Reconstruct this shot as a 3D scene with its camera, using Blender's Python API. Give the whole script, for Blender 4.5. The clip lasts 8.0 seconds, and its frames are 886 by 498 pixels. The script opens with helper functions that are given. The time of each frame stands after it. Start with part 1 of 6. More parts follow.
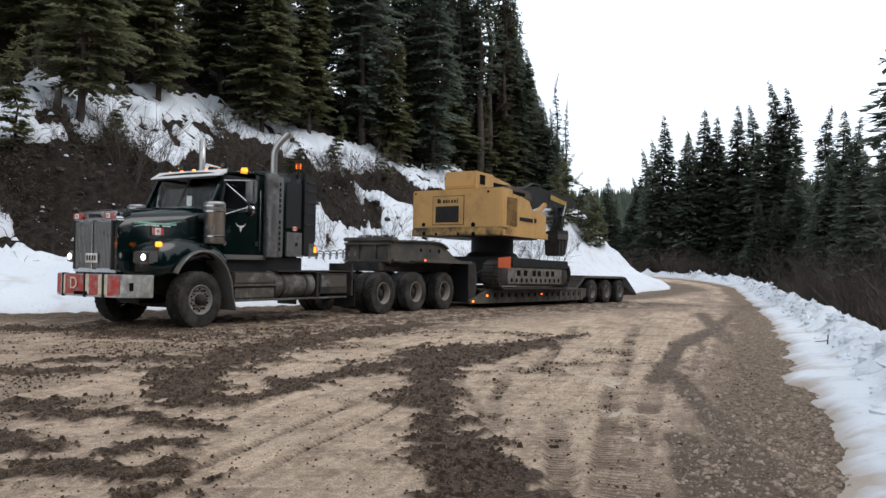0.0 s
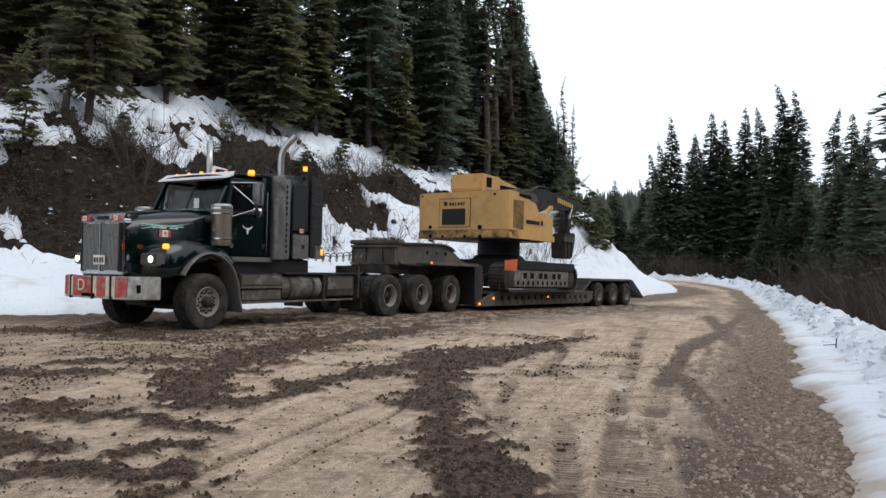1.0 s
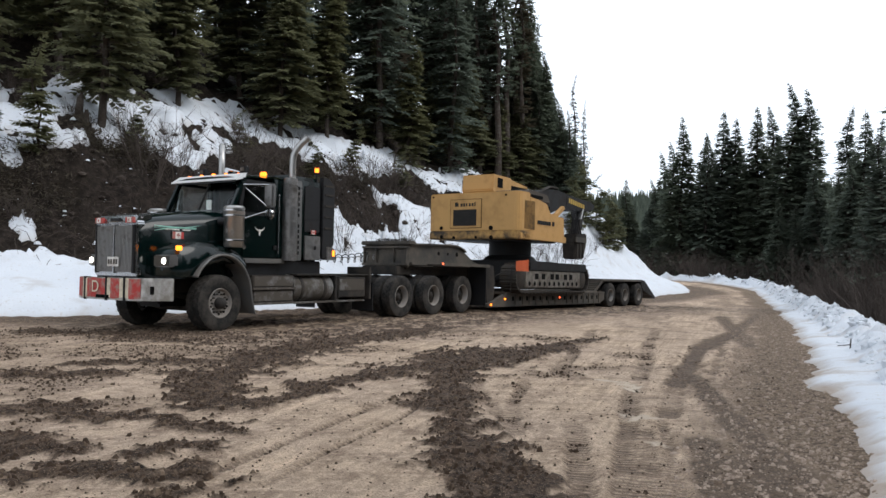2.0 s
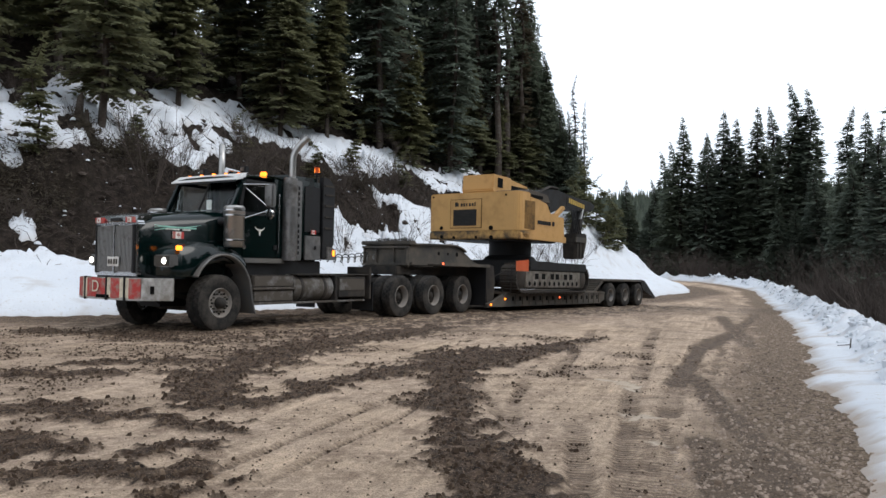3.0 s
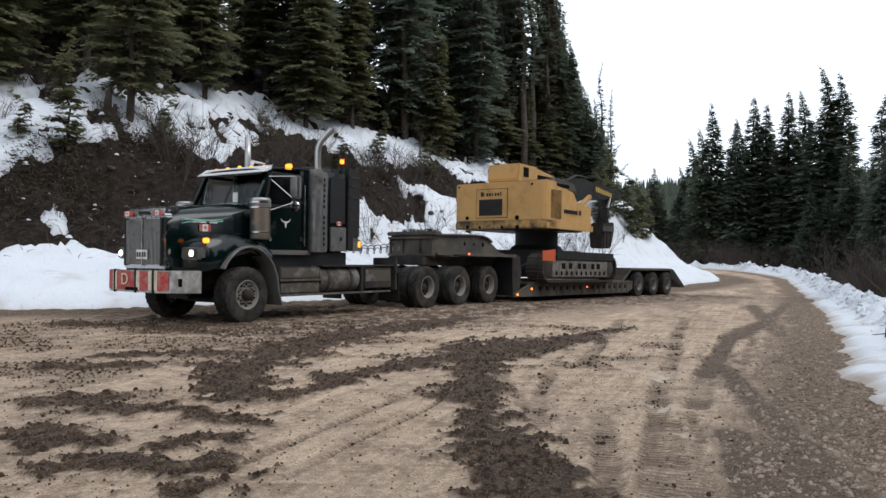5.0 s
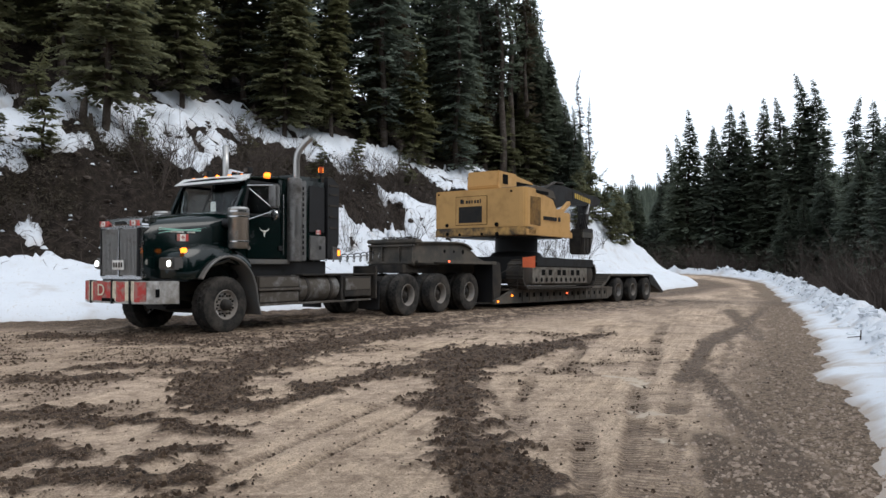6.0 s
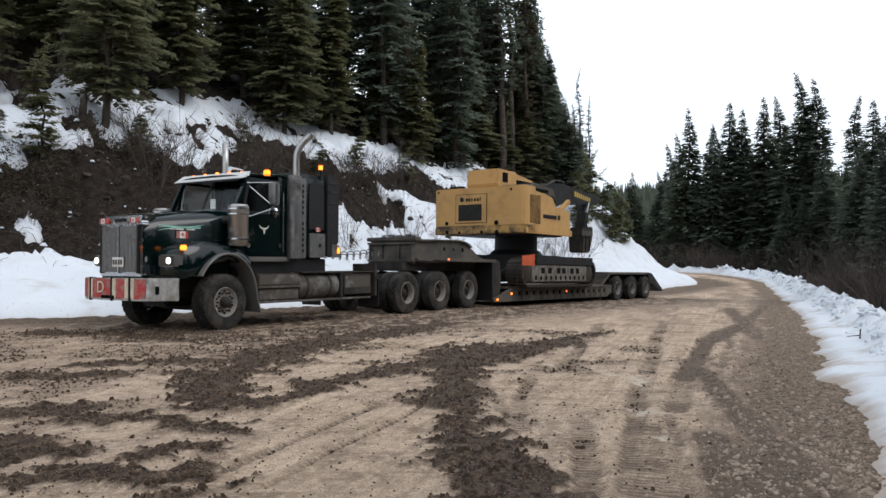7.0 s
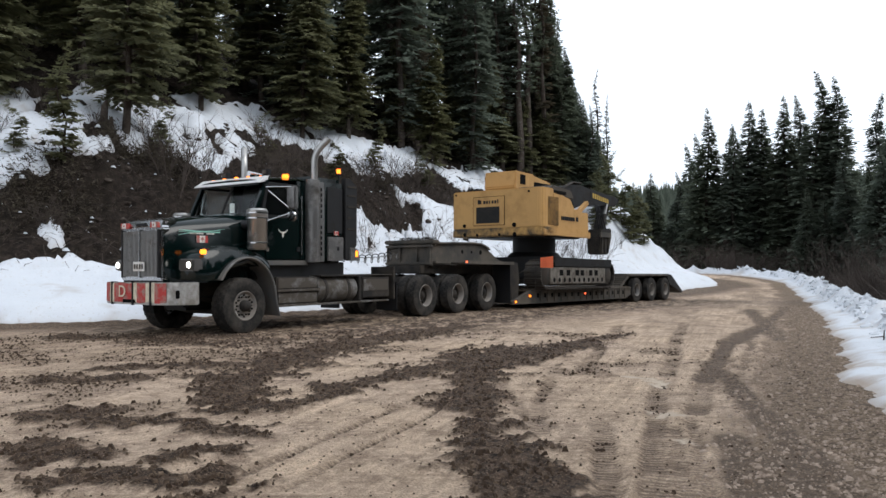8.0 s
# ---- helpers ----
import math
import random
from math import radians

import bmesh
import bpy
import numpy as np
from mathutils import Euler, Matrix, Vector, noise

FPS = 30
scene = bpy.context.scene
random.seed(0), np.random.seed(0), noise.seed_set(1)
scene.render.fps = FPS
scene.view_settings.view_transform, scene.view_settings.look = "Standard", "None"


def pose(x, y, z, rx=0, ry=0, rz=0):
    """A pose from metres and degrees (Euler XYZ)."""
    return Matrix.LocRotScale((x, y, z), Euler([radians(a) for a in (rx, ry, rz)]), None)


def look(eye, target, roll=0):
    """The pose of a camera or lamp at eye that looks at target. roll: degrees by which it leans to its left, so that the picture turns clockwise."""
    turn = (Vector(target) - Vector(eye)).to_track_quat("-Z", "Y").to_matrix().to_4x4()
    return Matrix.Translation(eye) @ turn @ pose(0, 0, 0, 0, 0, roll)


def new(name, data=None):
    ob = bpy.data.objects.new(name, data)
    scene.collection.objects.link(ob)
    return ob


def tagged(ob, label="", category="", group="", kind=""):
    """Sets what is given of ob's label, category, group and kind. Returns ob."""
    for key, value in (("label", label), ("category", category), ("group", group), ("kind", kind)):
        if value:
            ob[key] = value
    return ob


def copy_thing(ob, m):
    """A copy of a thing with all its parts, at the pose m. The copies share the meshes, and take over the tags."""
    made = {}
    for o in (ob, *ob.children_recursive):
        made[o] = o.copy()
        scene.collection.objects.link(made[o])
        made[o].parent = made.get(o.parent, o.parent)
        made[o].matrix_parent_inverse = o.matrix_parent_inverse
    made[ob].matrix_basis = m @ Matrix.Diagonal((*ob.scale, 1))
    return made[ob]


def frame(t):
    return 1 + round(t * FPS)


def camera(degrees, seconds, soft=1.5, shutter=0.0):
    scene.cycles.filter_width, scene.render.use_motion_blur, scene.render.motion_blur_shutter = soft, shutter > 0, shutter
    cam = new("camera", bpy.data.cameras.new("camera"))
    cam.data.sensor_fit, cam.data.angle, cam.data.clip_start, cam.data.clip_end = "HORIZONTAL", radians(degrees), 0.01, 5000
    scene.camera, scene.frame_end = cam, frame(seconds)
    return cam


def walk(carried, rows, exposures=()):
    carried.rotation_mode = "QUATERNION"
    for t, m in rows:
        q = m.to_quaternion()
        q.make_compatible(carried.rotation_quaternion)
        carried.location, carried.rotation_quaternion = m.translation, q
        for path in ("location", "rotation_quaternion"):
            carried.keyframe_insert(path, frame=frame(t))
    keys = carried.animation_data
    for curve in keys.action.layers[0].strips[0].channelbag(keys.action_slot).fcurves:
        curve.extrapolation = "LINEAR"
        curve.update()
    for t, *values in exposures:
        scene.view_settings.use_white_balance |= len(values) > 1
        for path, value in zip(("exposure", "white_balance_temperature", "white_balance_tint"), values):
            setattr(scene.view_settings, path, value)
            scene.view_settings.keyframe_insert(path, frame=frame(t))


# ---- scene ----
# Camera: hand-held, turning on the spot. Rows: seconds, place, yaw to the left, tilt up, roll.
cam = camera(59.0, 8.0)
PATH = [
    (0, -0.019, -0.054, 1.261, -2.68, 1.18, 0.98),
    (0.5, -0.025, -0.058, 1.263, -2.39, 1.31, 1.09),
    (1, -0.025, -0.046, 1.263, -2.22, 1.35, 1.08),
    (1.5, -0.034, -0.057, 1.267, -1.71, 1.33, 0.98),
    (1.7, -0.034, -0.058, 1.266, -1.44, 1.39, 0.97),
    (2.8, -0.034, -0.060, 1.262, -1.40, 1.40, 0.93),
    (3, -0.034, -0.060, 1.261, -1.41, 1.40, 0.95),
    (3.5, -0.030, -0.031, 1.266, -0.72, 1.30, 1.77),
    (4, -0.027, -0.010, 1.264, 0.24, 0.95, 1.37),
    (4.2, -0.024, -0.008, 1.265, 0.36, 0.90, 1.19),
    (5.3, -0.003, -0.001, 1.270, 0.33, 0.61, 0.19),
    (5.5, 0.000, 0.000, 1.270, 0.00, 0.79, 0.00),
    (6, 0.008, 0.002, 1.273, -0.88, 1.20, -0.04),
    (6.5, 0.004, 0.007, 1.274, -1.00, 1.12, 0.16),
    (7, 0.002, 0.002, 1.272, -0.92, 1.05, 0.11),
    (7.5, 0.007, 0.004, 1.274, -0.82, 1.03, 0.07),
    (8, 0.001, -0.002, 1.274, 0.39, 1.24, -0.22),
]


def eye_pose(x, y, z, yaw, tilt, roll):
    ahead = Vector((-math.sin(radians(yaw)) * math.cos(radians(tilt)), math.cos(radians(yaw)) * math.cos(radians(tilt)), math.sin(radians(tilt))))
    return look((x, y, z), Vector((x, y, z)) + ahead, roll)


walk(cam, [(t, eye_pose(*p)) for t, *p in PATH], exposures=[(0, 0.0), (8, 0.0)])

# ---------------------------------------------------------------- light
world = bpy.data.worlds.new("overcast_sky")
scene.world = world
world.use_nodes = True
wn = world.node_tree.nodes
wl = world.node_tree.links
wn.clear()
sky = wn.new("ShaderNodeTexSky")
sky.sky_type, sky.sun_disc = "NISHITA", False
sky.sun_elevation, sky.sun_rotation = radians(50), radians(104)
sky.air_density, sky.dust_density = 1.2, 3.0
grey = wn.new("ShaderNodeHueSaturation")
grey.inputs["Saturation"].default_value = 0.22
wb = wn.new("ShaderNodeMixRGB")
wb.inputs[0].default_value = 0.55
wb.inputs[2].default_value = (9.9, 11.0, 12.5, 1)
bg = wn.new("ShaderNodeBackground")
bg.inputs["Strength"].default_value = 0.168
wo = wn.new("ShaderNodeOutputWorld")
wl.new(sky.outputs[0], grey.inputs["Color"])
wl.new(grey.outputs[0], wb.inputs[1])
wl.new(wb.outputs[0], bg.inputs[0])
wl.new(bg.outputs[0], wo.inputs[0])

sun_data = bpy.data.lights.new("sun", "SUN")
sun_data.energy, sun_data.angle, sun_data.color = 0.85, radians(30), (1.0, 0.97, 0.93)
sun = new("sun", sun_data)
sun.matrix_world = look((60, -15, 75), (0, 0, 0))


# ---------------------------------------------------------------- materials
def material(name):
    m = bpy.data.materials.new(name)
    m.use_nodes = True
    n, l = m.node_tree.nodes, m.node_tree.links
    return m, n, l, n["Principled BSDF"]


def ramp(n, l, fac, stops):
    r = n.new("ShaderNodeValToRGB")
    el = r.color_ramp.elements
    while len(el) < len(stops):
        el.new(0.5)
    for e, (p, c) in zip(el, stops):
        e.position, e.color = p, (*c, 1) if len(c) == 3 else c
    l.new(fac, r.inputs[0])
    return r.outputs[0]


def noise_tex(n, l, scale, detail=6, rough=0.6, coord="Object", stretch=(1, 1, 1), turn=0):
    tc = n.new("ShaderNodeTexCoord")
    mp = n.new("ShaderNodeMapping")
    mp.inputs["Scale"].default_value = stretch
    mp.inputs["Rotation"].default_value = (0, 0, turn)
    t = n.new("ShaderNodeTexNoise")
    t.inputs["Scale"].default_value, t.inputs["Detail"].default_value, t.inputs["Roughness"].default_value = scale, detail, rough
    if turn:
        rot = n.new("ShaderNodeMapping")
        rot.inputs["Rotation"].default_value = (0, 0, turn)
        mp.inputs["Rotation"].default_value = (0, 0, 0)
        l.new(tc.outputs[coord], rot.inputs[0])
        l.new(rot.outputs[0], mp.inputs[0])
    else:
        l.new(tc.outputs[coord], mp.inputs[0])
    l.new(mp.outputs[0], t.inputs["Vector"])
    return t.outputs["Fac"]


def mix(n, l, fac, a, b, kind="MIX"):
    m = n.new("ShaderNodeMixRGB")
    m.blend_type = kind
    for slot, v in zip(m.inputs, (fac, a, b)):
        if isinstance(v, bpy.types.NodeSocket):
            l.new(v, slot)
        elif isinstance(v, (int, float)):
            slot.default_value = v
        else:
            slot.default_value = (*v, 1)
    return m.outputs[0]


def attr(n, name):
    a = n.new("ShaderNodeAttribute")
    a.attribute_name = name
    return a.outputs["Fac"]


def bump(n, l, bsdf, height, strength=0.5, dist=0.02):
    b = n.new("ShaderNodeBump")
    b.inputs["Strength"].default_value, b.inputs["Distance"].default_value = strength, dist
    l.new(height, b.inputs["Height"])
    l.new(b.outputs[0], bsdf.inputs["Normal"])


def surface(name, colour, rough=0.6, metal=0.0, dirt=None, amount=0.5, scale=3.0, grain=40.0, relief=0.15, coat=0.0, shine=0.22):
    """A painted, metal or rubber surface with fine grain and patches of dirt."""
    m, n, l, b = material(name)
    g = noise_tex(n, l, grain, 4)
    base = mix(n, l, g, [c * 0.82 for c in colour], [min(1, c * 1.15) for c in colour])
    b.inputs["Roughness"].default_value = rough
    if dirt:
        d = noise_tex(n, l, scale, 8, 0.68)
        lo = 0.62 - amount * 0.45
        mask = ramp(n, l, d, [(lo, (0, 0, 0)), (lo + 0.2, (1, 1, 1))])
        base = mix(n, l, mask, base, dirt)
        r = n.new("ShaderNodeMapRange")
        r.inputs["To Min"].default_value, r.inputs["To Max"].default_value = rough, 0.9
        l.new(mask, r.inputs["Value"])
        l.new(r.outputs[0], b.inputs["Roughness"])
        if metal:
            r2 = n.new("ShaderNodeMapRange")
            r2.inputs["To Min"].default_value, r2.inputs["To Max"].default_value = metal, 0.0
            l.new(mask, r2.inputs["Value"])
            l.new(r2.outputs[0], b.inputs["Metallic"])
    elif metal:
        b.inputs["Metallic"].default_value = metal
    b.inputs["Coat Weight"].default_value = coat
    b.inputs["Specular IOR Level"].default_value = shine
    l.new(base, b.inputs["Base Color"])
    if relief:
        bump(n, l, b, g, relief, 0.01)
    return m


def glow(name, colour, strength):
    m, n, l, b = material(name)
    b.inputs["Base Color"].default_value = (*colour, 1)
    b.inputs["Emission Color"].default_value = (*colour, 1)
    b.inputs["Emission Strength"].default_value = strength
    return m


MUD = (0.105, 0.08, 0.06)
GREEN = surface("dark_green_paint", (0.0012, 0.0058, 0.0055), 0.09, 0, (0.012, 0.012, 0.0115), 0.12, 1.2, 60, 0.01, 0.0, 0.32)
STRIPE = surface("light_green_stripe", (0.25, 0.5, 0.42), 0.35, 0, (0.05, 0.05, 0.045), 0.2)
BLACK = surface("black_plastic", (0.010, 0.010, 0.011), 0.5, 0, (0.018, 0.016, 0.014), 0.25, 2, shine=0.25)
HOLE = surface("dark_hollow", (0.003, 0.003, 0.003), 0.9, relief=0, shine=0.1)
FRAME = surface("muddy_steel_and_disc_shade", (0.016, 0.015, 0.0145), 0.7, 0, (0.046, 0.039, 0.032), 0.5, 2.5)
CHROME = surface("dulled_chrome", (0.5, 0.5, 0.505), 0.16, 1.0, (0.22, 0.2, 0.18), 0.05, 9, 80, 0.02)
BRIGHT = surface("bright_bumper_metal", (0.48, 0.47, 0.455), 0.3, 0.85, (0.2, 0.18, 0.155), 0.5, 2.5, 60, 0.05)
# whitish base colour stands in for the sky reflected in the metal visor
VISOR = surface("visor_metal_sky_sheen", (0.8, 0.8, 0.8), 0.3, 0.35, None)
STACK = surface("smoky_bright_steel", (0.36, 0.35, 0.335), 0.3, 0.95, (0.12, 0.11, 0.1), 0.2, 5)
GUARD = surface("smoky_guard_metal", (0.2, 0.195, 0.19), 0.33, 0.9, (0.05, 0.045, 0.04), 0.3, 2)
ALU = surface("muddy_aluminium", (0.26, 0.26, 0.255), 0.38, 0.9, (0.07, 0.06, 0.05), 0.7, 1.6, 50, 0.1)
RUBBER = surface("muddy_tyre_rubber", (0.012, 0.0115, 0.011), 0.85, 0, (0.048, 0.042, 0.036), 0.45, 3.5, 30, 0.3)
RIM = surface("muddy_wheel_rim", (0.2, 0.2, 0.2), 0.55, 0.4, (0.2, 0.178, 0.155), 0.7, 4)
FENDER = surface("road_film_fender", (0.12, 0.12, 0.12), 0.45, 0.6, (0.12, 0.11, 0.098), 0.5, 2)
TRAILER = surface("grey_trailer_steel", (0.045, 0.042, 0.038), 0.6, 0, (0.10, 0.086, 0.07), 0.55, 1.6, 30, 0.25)
YELLOW = surface("worn_yellow_paint", (0.46, 0.265, 0.095), 0.45, 0, (0.33, 0.19, 0.075), 0.3, 1.3, 50, 0.05)
SCUFF = surface("scuffed_yellow", (0.44, 0.255, 0.085), 0.6, 0, (0.06, 0.048, 0.036), 0.52, 1.9, 25, 0.3)
MACHINE = surface("black_machine_steel", (0.009, 0.009, 0.0095), 0.55, 0, (0.024, 0.021, 0.018), 0.3, 2)
TRACK = surface("worn_track_steel", (0.035, 0.032, 0.029), 0.5, 0.5, (0.05, 0.041, 0.033), 0.5, 3)
RED = surface("red_cloth", (0.42, 0.055, 0.05), 0.85, 0, (0.3, 0.2, 0.17), 0.4, 7)
WHITE = surface("dirty_white", (0.7, 0.68, 0.64), 0.6, 0, (0.35, 0.31, 0.27), 0.35, 5)
CREAM = surface("cream_cloth", (0.62, 0.55, 0.42), 0.85, 0, (0.3, 0.25, 0.2), 0.3, 6)
ORANGE = surface("orange_flag_cloth", (0.85, 0.22, 0.1), 0.8, 0, None)
AMBER_OFF = surface("amber_lens", (0.6, 0.09, 0.02), 0.25, 0, None, coat=0.5)
AMBER = glow("amber_light", (1.0, 0.27, 0.02), 2.6)
AMBER_DIM = glow("amber_marker", (1.0, 0.26, 0.02), 2.5)
LAMP = glow("headlight_glow", (1.0, 0.97, 0.9), 5.0)
INTERIOR = surface("dark_cab_interior", (0.015, 0.015, 0.016), 0.8)


def glass_material():
    m, n, l, b = material("tinted_glass")
    b.inputs["Base Color"].default_value = (0.93, 0.98, 0.97, 1)
    b.inputs["Roughness"].default_value = 0.03
    b.inputs["Transmission Weight"].default_value = 1.0
    b.inputs["IOR"].default_value = 1.14
    return m


GLASS = glass_material()


def road_material():
    m, n, l, b = material("wet_dirt_road")
    hard = lambda fac, lo, hi: ramp(n, l, fac, [(lo, (0, 0, 0)), (hi, (1, 1, 1))])
    big = noise_tex(n, l, 0.45, 5)
    patch = noise_tex(n, l, 2.6, 7, 0.68)
    fine = noise_tex(n, l, 13, 8, 0.72)
    grit = noise_tex(n, l, 70, 6, 0.75)
    ahead = noise_tex(n, l, 1.0, 7, 0.66, stretch=(15.0, 0.4, 1), turn=radians(21))
    across = noise_tex(n, l, 1.0, 7, 0.66, stretch=(9.0, 0.5, 1), turn=radians(18))
    streak = mix(n, l, attr(n, "lane"), across, ahead)
    tan = mix(n, l, hard(streak, 0.30, 0.68), (0.335, 0.243, 0.17), (0.80, 0.608, 0.44))
    tan = mix(n, l, hard(big, 0.38, 0.62), tan, mix(n, l, 0.6, tan, (0.56, 0.43, 0.335)))
    tan = mix(n, l, hard(patch, 0.47, 0.64), tan, mix(n, l, 0.65, tan, (0.2, 0.138, 0.1)))
    tan = mix(n, l, hard(grit, 0.42, 0.52), mix(n, l, 0.62, tan, (0.1, 0.07, 0.05)), tan)
    tan = mix(n, l, hard(fine, 0.51, 0.62), tan, mix(n, l, 0.55, tan, (0.8, 0.62, 0.46)))
    # dark mud colour, which also paints the vehicles' shade on the road
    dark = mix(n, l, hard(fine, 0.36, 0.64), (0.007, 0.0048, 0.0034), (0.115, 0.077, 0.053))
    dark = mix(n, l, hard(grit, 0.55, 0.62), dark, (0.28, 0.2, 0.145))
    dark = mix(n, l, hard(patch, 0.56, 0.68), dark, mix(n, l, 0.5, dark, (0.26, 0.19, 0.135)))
    print_tc = n.new("ShaderNodeTexCoord")
    print_rot = n.new("ShaderNodeMapping")
    print_rot.inputs["Rotation"].default_value = (0, 0, radians(21))
    l.new(print_tc.outputs["Object"], print_rot.inputs[0])
    lug = n.new("ShaderNodeTexWave")
    lug.bands_direction = "Y"
    lug.inputs["Scale"].default_value, lug.inputs["Distortion"].default_value, lug.inputs["Detail Scale"].default_value = 5.2, 0.8, 4.0
    l.new(print_rot.outputs[0], lug.inputs["Vector"])
    tread = mix(n, l, attr(n, "rut"), (0, 0, 0), hard(lug.outputs["Fac"], 0.42, 0.56))
    tan = mix(n, l, tread, tan, mix(n, l, 0.85, tan, (0.1, 0.068, 0.048)))
    col = mix(n, l, attr(n, "mud"), tan, dark)
    gravel = n.new("ShaderNodeTexVoronoi")
    gravel.inputs["Scale"].default_value = 60
    tc = n.new("ShaderNodeTexCoord")
    l.new(tc.outputs["Object"], gravel.inputs["Vector"])
    sep = n.new("ShaderNodeSeparateColor")
    l.new(gravel.outputs["Color"], sep.inputs[0])
    gcol = mix(n, l, hard(sep.outputs[0], 0.3, 0.9), (0.155, 0.112, 0.077), (0.32, 0.24, 0.175))
    gcol = mix(n, l, hard(fine, 0.48, 0.6), gcol, (0.085, 0.06, 0.044))
    col = mix(n, l, attr(n, "gravel"), col, gcol)
    col = mix(n, l, attr(n, "salt"), col, (0.56, 0.46, 0.36))
    l.new(col, b.inputs["Base Color"])
    l.new(mix(n, l, attr(n, "mud"), (0.85, 0.85, 0.85), (0.7, 0.7, 0.7)), b.inputs["Roughness"])
    b.inputs["Specular IOR Level"].default_value = 0.12
    bump(n, l, b, mix(n, l, tread, mix(n, l, 0.45, fine, grit), (0.2, 0.2, 0.2)), 1.0, 0.06)
    return m


def earth_material():
    m, n, l, b = material("cut_bank_earth")
    fine = noise_tex(n, l, 5, 10, 0.72)
    big = noise_tex(n, l, 0.6, 6)
    grit = noise_tex(n, l, 30, 8, 0.75)
    c = ramp(n, l, fine, [(0.32, (0.006, 0.0045, 0.004)), (0.5, (0.026, 0.020, 0.0165)), (0.68, (0.06, 0.046, 0.038))])
    c = mix(n, l, ramp(n, l, big, [(0.4, (0, 0, 0)), (0.66, (1, 1, 1))]), c, mix(n, l, 0.5, c, (0.02, 0.016, 0.011)))
    c = mix(n, l, ramp(n, l, grit, [(0.6, (0, 0, 0)), (0.7, (1, 1, 1))]), c, (0.11, 0.09, 0.072))
    l.new(c, b.inputs["Base Color"])
    b.inputs["Roughness"].default_value = 0.95
    b.inputs["Specular IOR Level"].default_value = 0.1
    bump(n, l, b, mix(n, l, 0.5, fine, grit), 1.0, 0.12)
    return m


def snow_material():
    m, n, l, b = material("old_snow")
    fine = noise_tex(n, l, 14, 8, 0.65)
    big = noise_tex(n, l, 0.8, 6)
    c = mix(n, l, big, (0.50, 0.53, 0.575), (0.635, 0.66, 0.695))
    c = mix(n, l, ramp(n, l, fine, [(0.30, (1, 1, 1)), (0.42, (0, 0, 0))]), c, (0.45, 0.42, 0.39))
    c = mix(n, l, attr(n, "dirty"), c, (0.33, 0.27, 0.22))
    l.new(c, b.inputs["Base Color"])
    b.inputs["Roughness"].default_value = 0.65
    b.inputs["Subsurface Weight"].default_value = 0.0
    bump(n, l, b, mix(n, l, 0.5, fine, big), 0.6, 0.08)
    return m


ROAD, EARTH, SNOW = road_material(), earth_material(), snow_material()
CLOD = surface("mud_clod", (0.048, 0.032, 0.022), 0.8, 0, (0.26, 0.19, 0.135), 0.24, 7, 30, 0.6, shine=0.1)
RUBBLE = surface("bank_rubble", (0.04, 0.03, 0.024), 0.9, 0, (0.13, 0.11, 0.09), 0.16, 4, 20, 0.6)
STONE = surface("grey_stone", (0.36, 0.28, 0.22), 0.8, 0, (0.15, 0.108, 0.078), 0.4, 9, 40, 0.4)


def needle_material(name, dark, light):
    m, n, l, b = material(name)
    t = noise_tex(n, l, 1.1, 5, 0.7)
    g = n.new("ShaderNodeNewGeometry")
    c = mix(n, l, ramp(n, l, t, [(0.3, (0, 0, 0)), (0.7, (1, 1, 1))]), dark, light)
    c = mix(n, l, g.outputs["Random Per Island"], c, mix(n, l, 0.6, dark, c))
    o = n.new("ShaderNodeObjectInfo")
    c = mix(n, l, o.outputs["Random"], c, mix(n, l, 1.0, c, (0.8, 0.78, 0.66), "MULTIPLY"))
    l.new(c, b.inputs["Base Color"])
    b.inputs["Roughness"].default_value = 0.75
    b.inputs["Specular IOR Level"].default_value = 0.25
    tr = n.new("ShaderNodeBsdfTranslucent")
    l.new(c, tr.inputs["Color"])
    ms = n.new("ShaderNodeMixShader")
    ms.inputs[0].default_value = 0.45
    l.new(b.outputs[0], ms.inputs[1])
    l.new(tr.outputs[0], ms.inputs[2])
    l.new(ms.outputs[0], n["Material Output"].inputs[0])
    return m


SPRUCE = needle_material("spruce_needles", (0.085, 0.105, 0.088), (0.21, 0.245, 0.195))
FIR = needle_material("olive_fir_needles", (0.115, 0.12, 0.07), (0.275, 0.275, 0.16))
DEADN = needle_material("brown_dry_needles", (0.05, 0.042, 0.032), (0.12, 0.1, 0.075))
BARK = surface("rough_bark", (0.05, 0.038, 0.03), 0.95, 0, (0.1, 0.09, 0.08), 0.3, 4, 20, 0.8)
TWIG = surface("bare_brown_twigs", (0.066, 0.052, 0.044), 0.9, 0, None, grain=8)


# ---------------------------------------------------------------- ground
def smooth_line(points, step=1.0):
    """A Catmull-Rom line through a few plan points."""
    p = [np.array(q, float) for q in points]
    p = [2 * p[0] - p[1]] + p + [2 * p[-1] - p[-2]]
    out = []
    for a, b, c, d in zip(p, p[1:], p[2:], p[3:]):
        k = max(2, int(np.linalg.norm(c - b) / step))
        for t in np.linspace(0, 1, k, endpoint=False):
            out.append(0.5 * (2 * b + (c - a) * t + (2 * a - 5 * b + 4 * c - d) * t * t + (3 * b - a - 3 * c + d) * t**3))
    return np.array(out + [p[-2]])


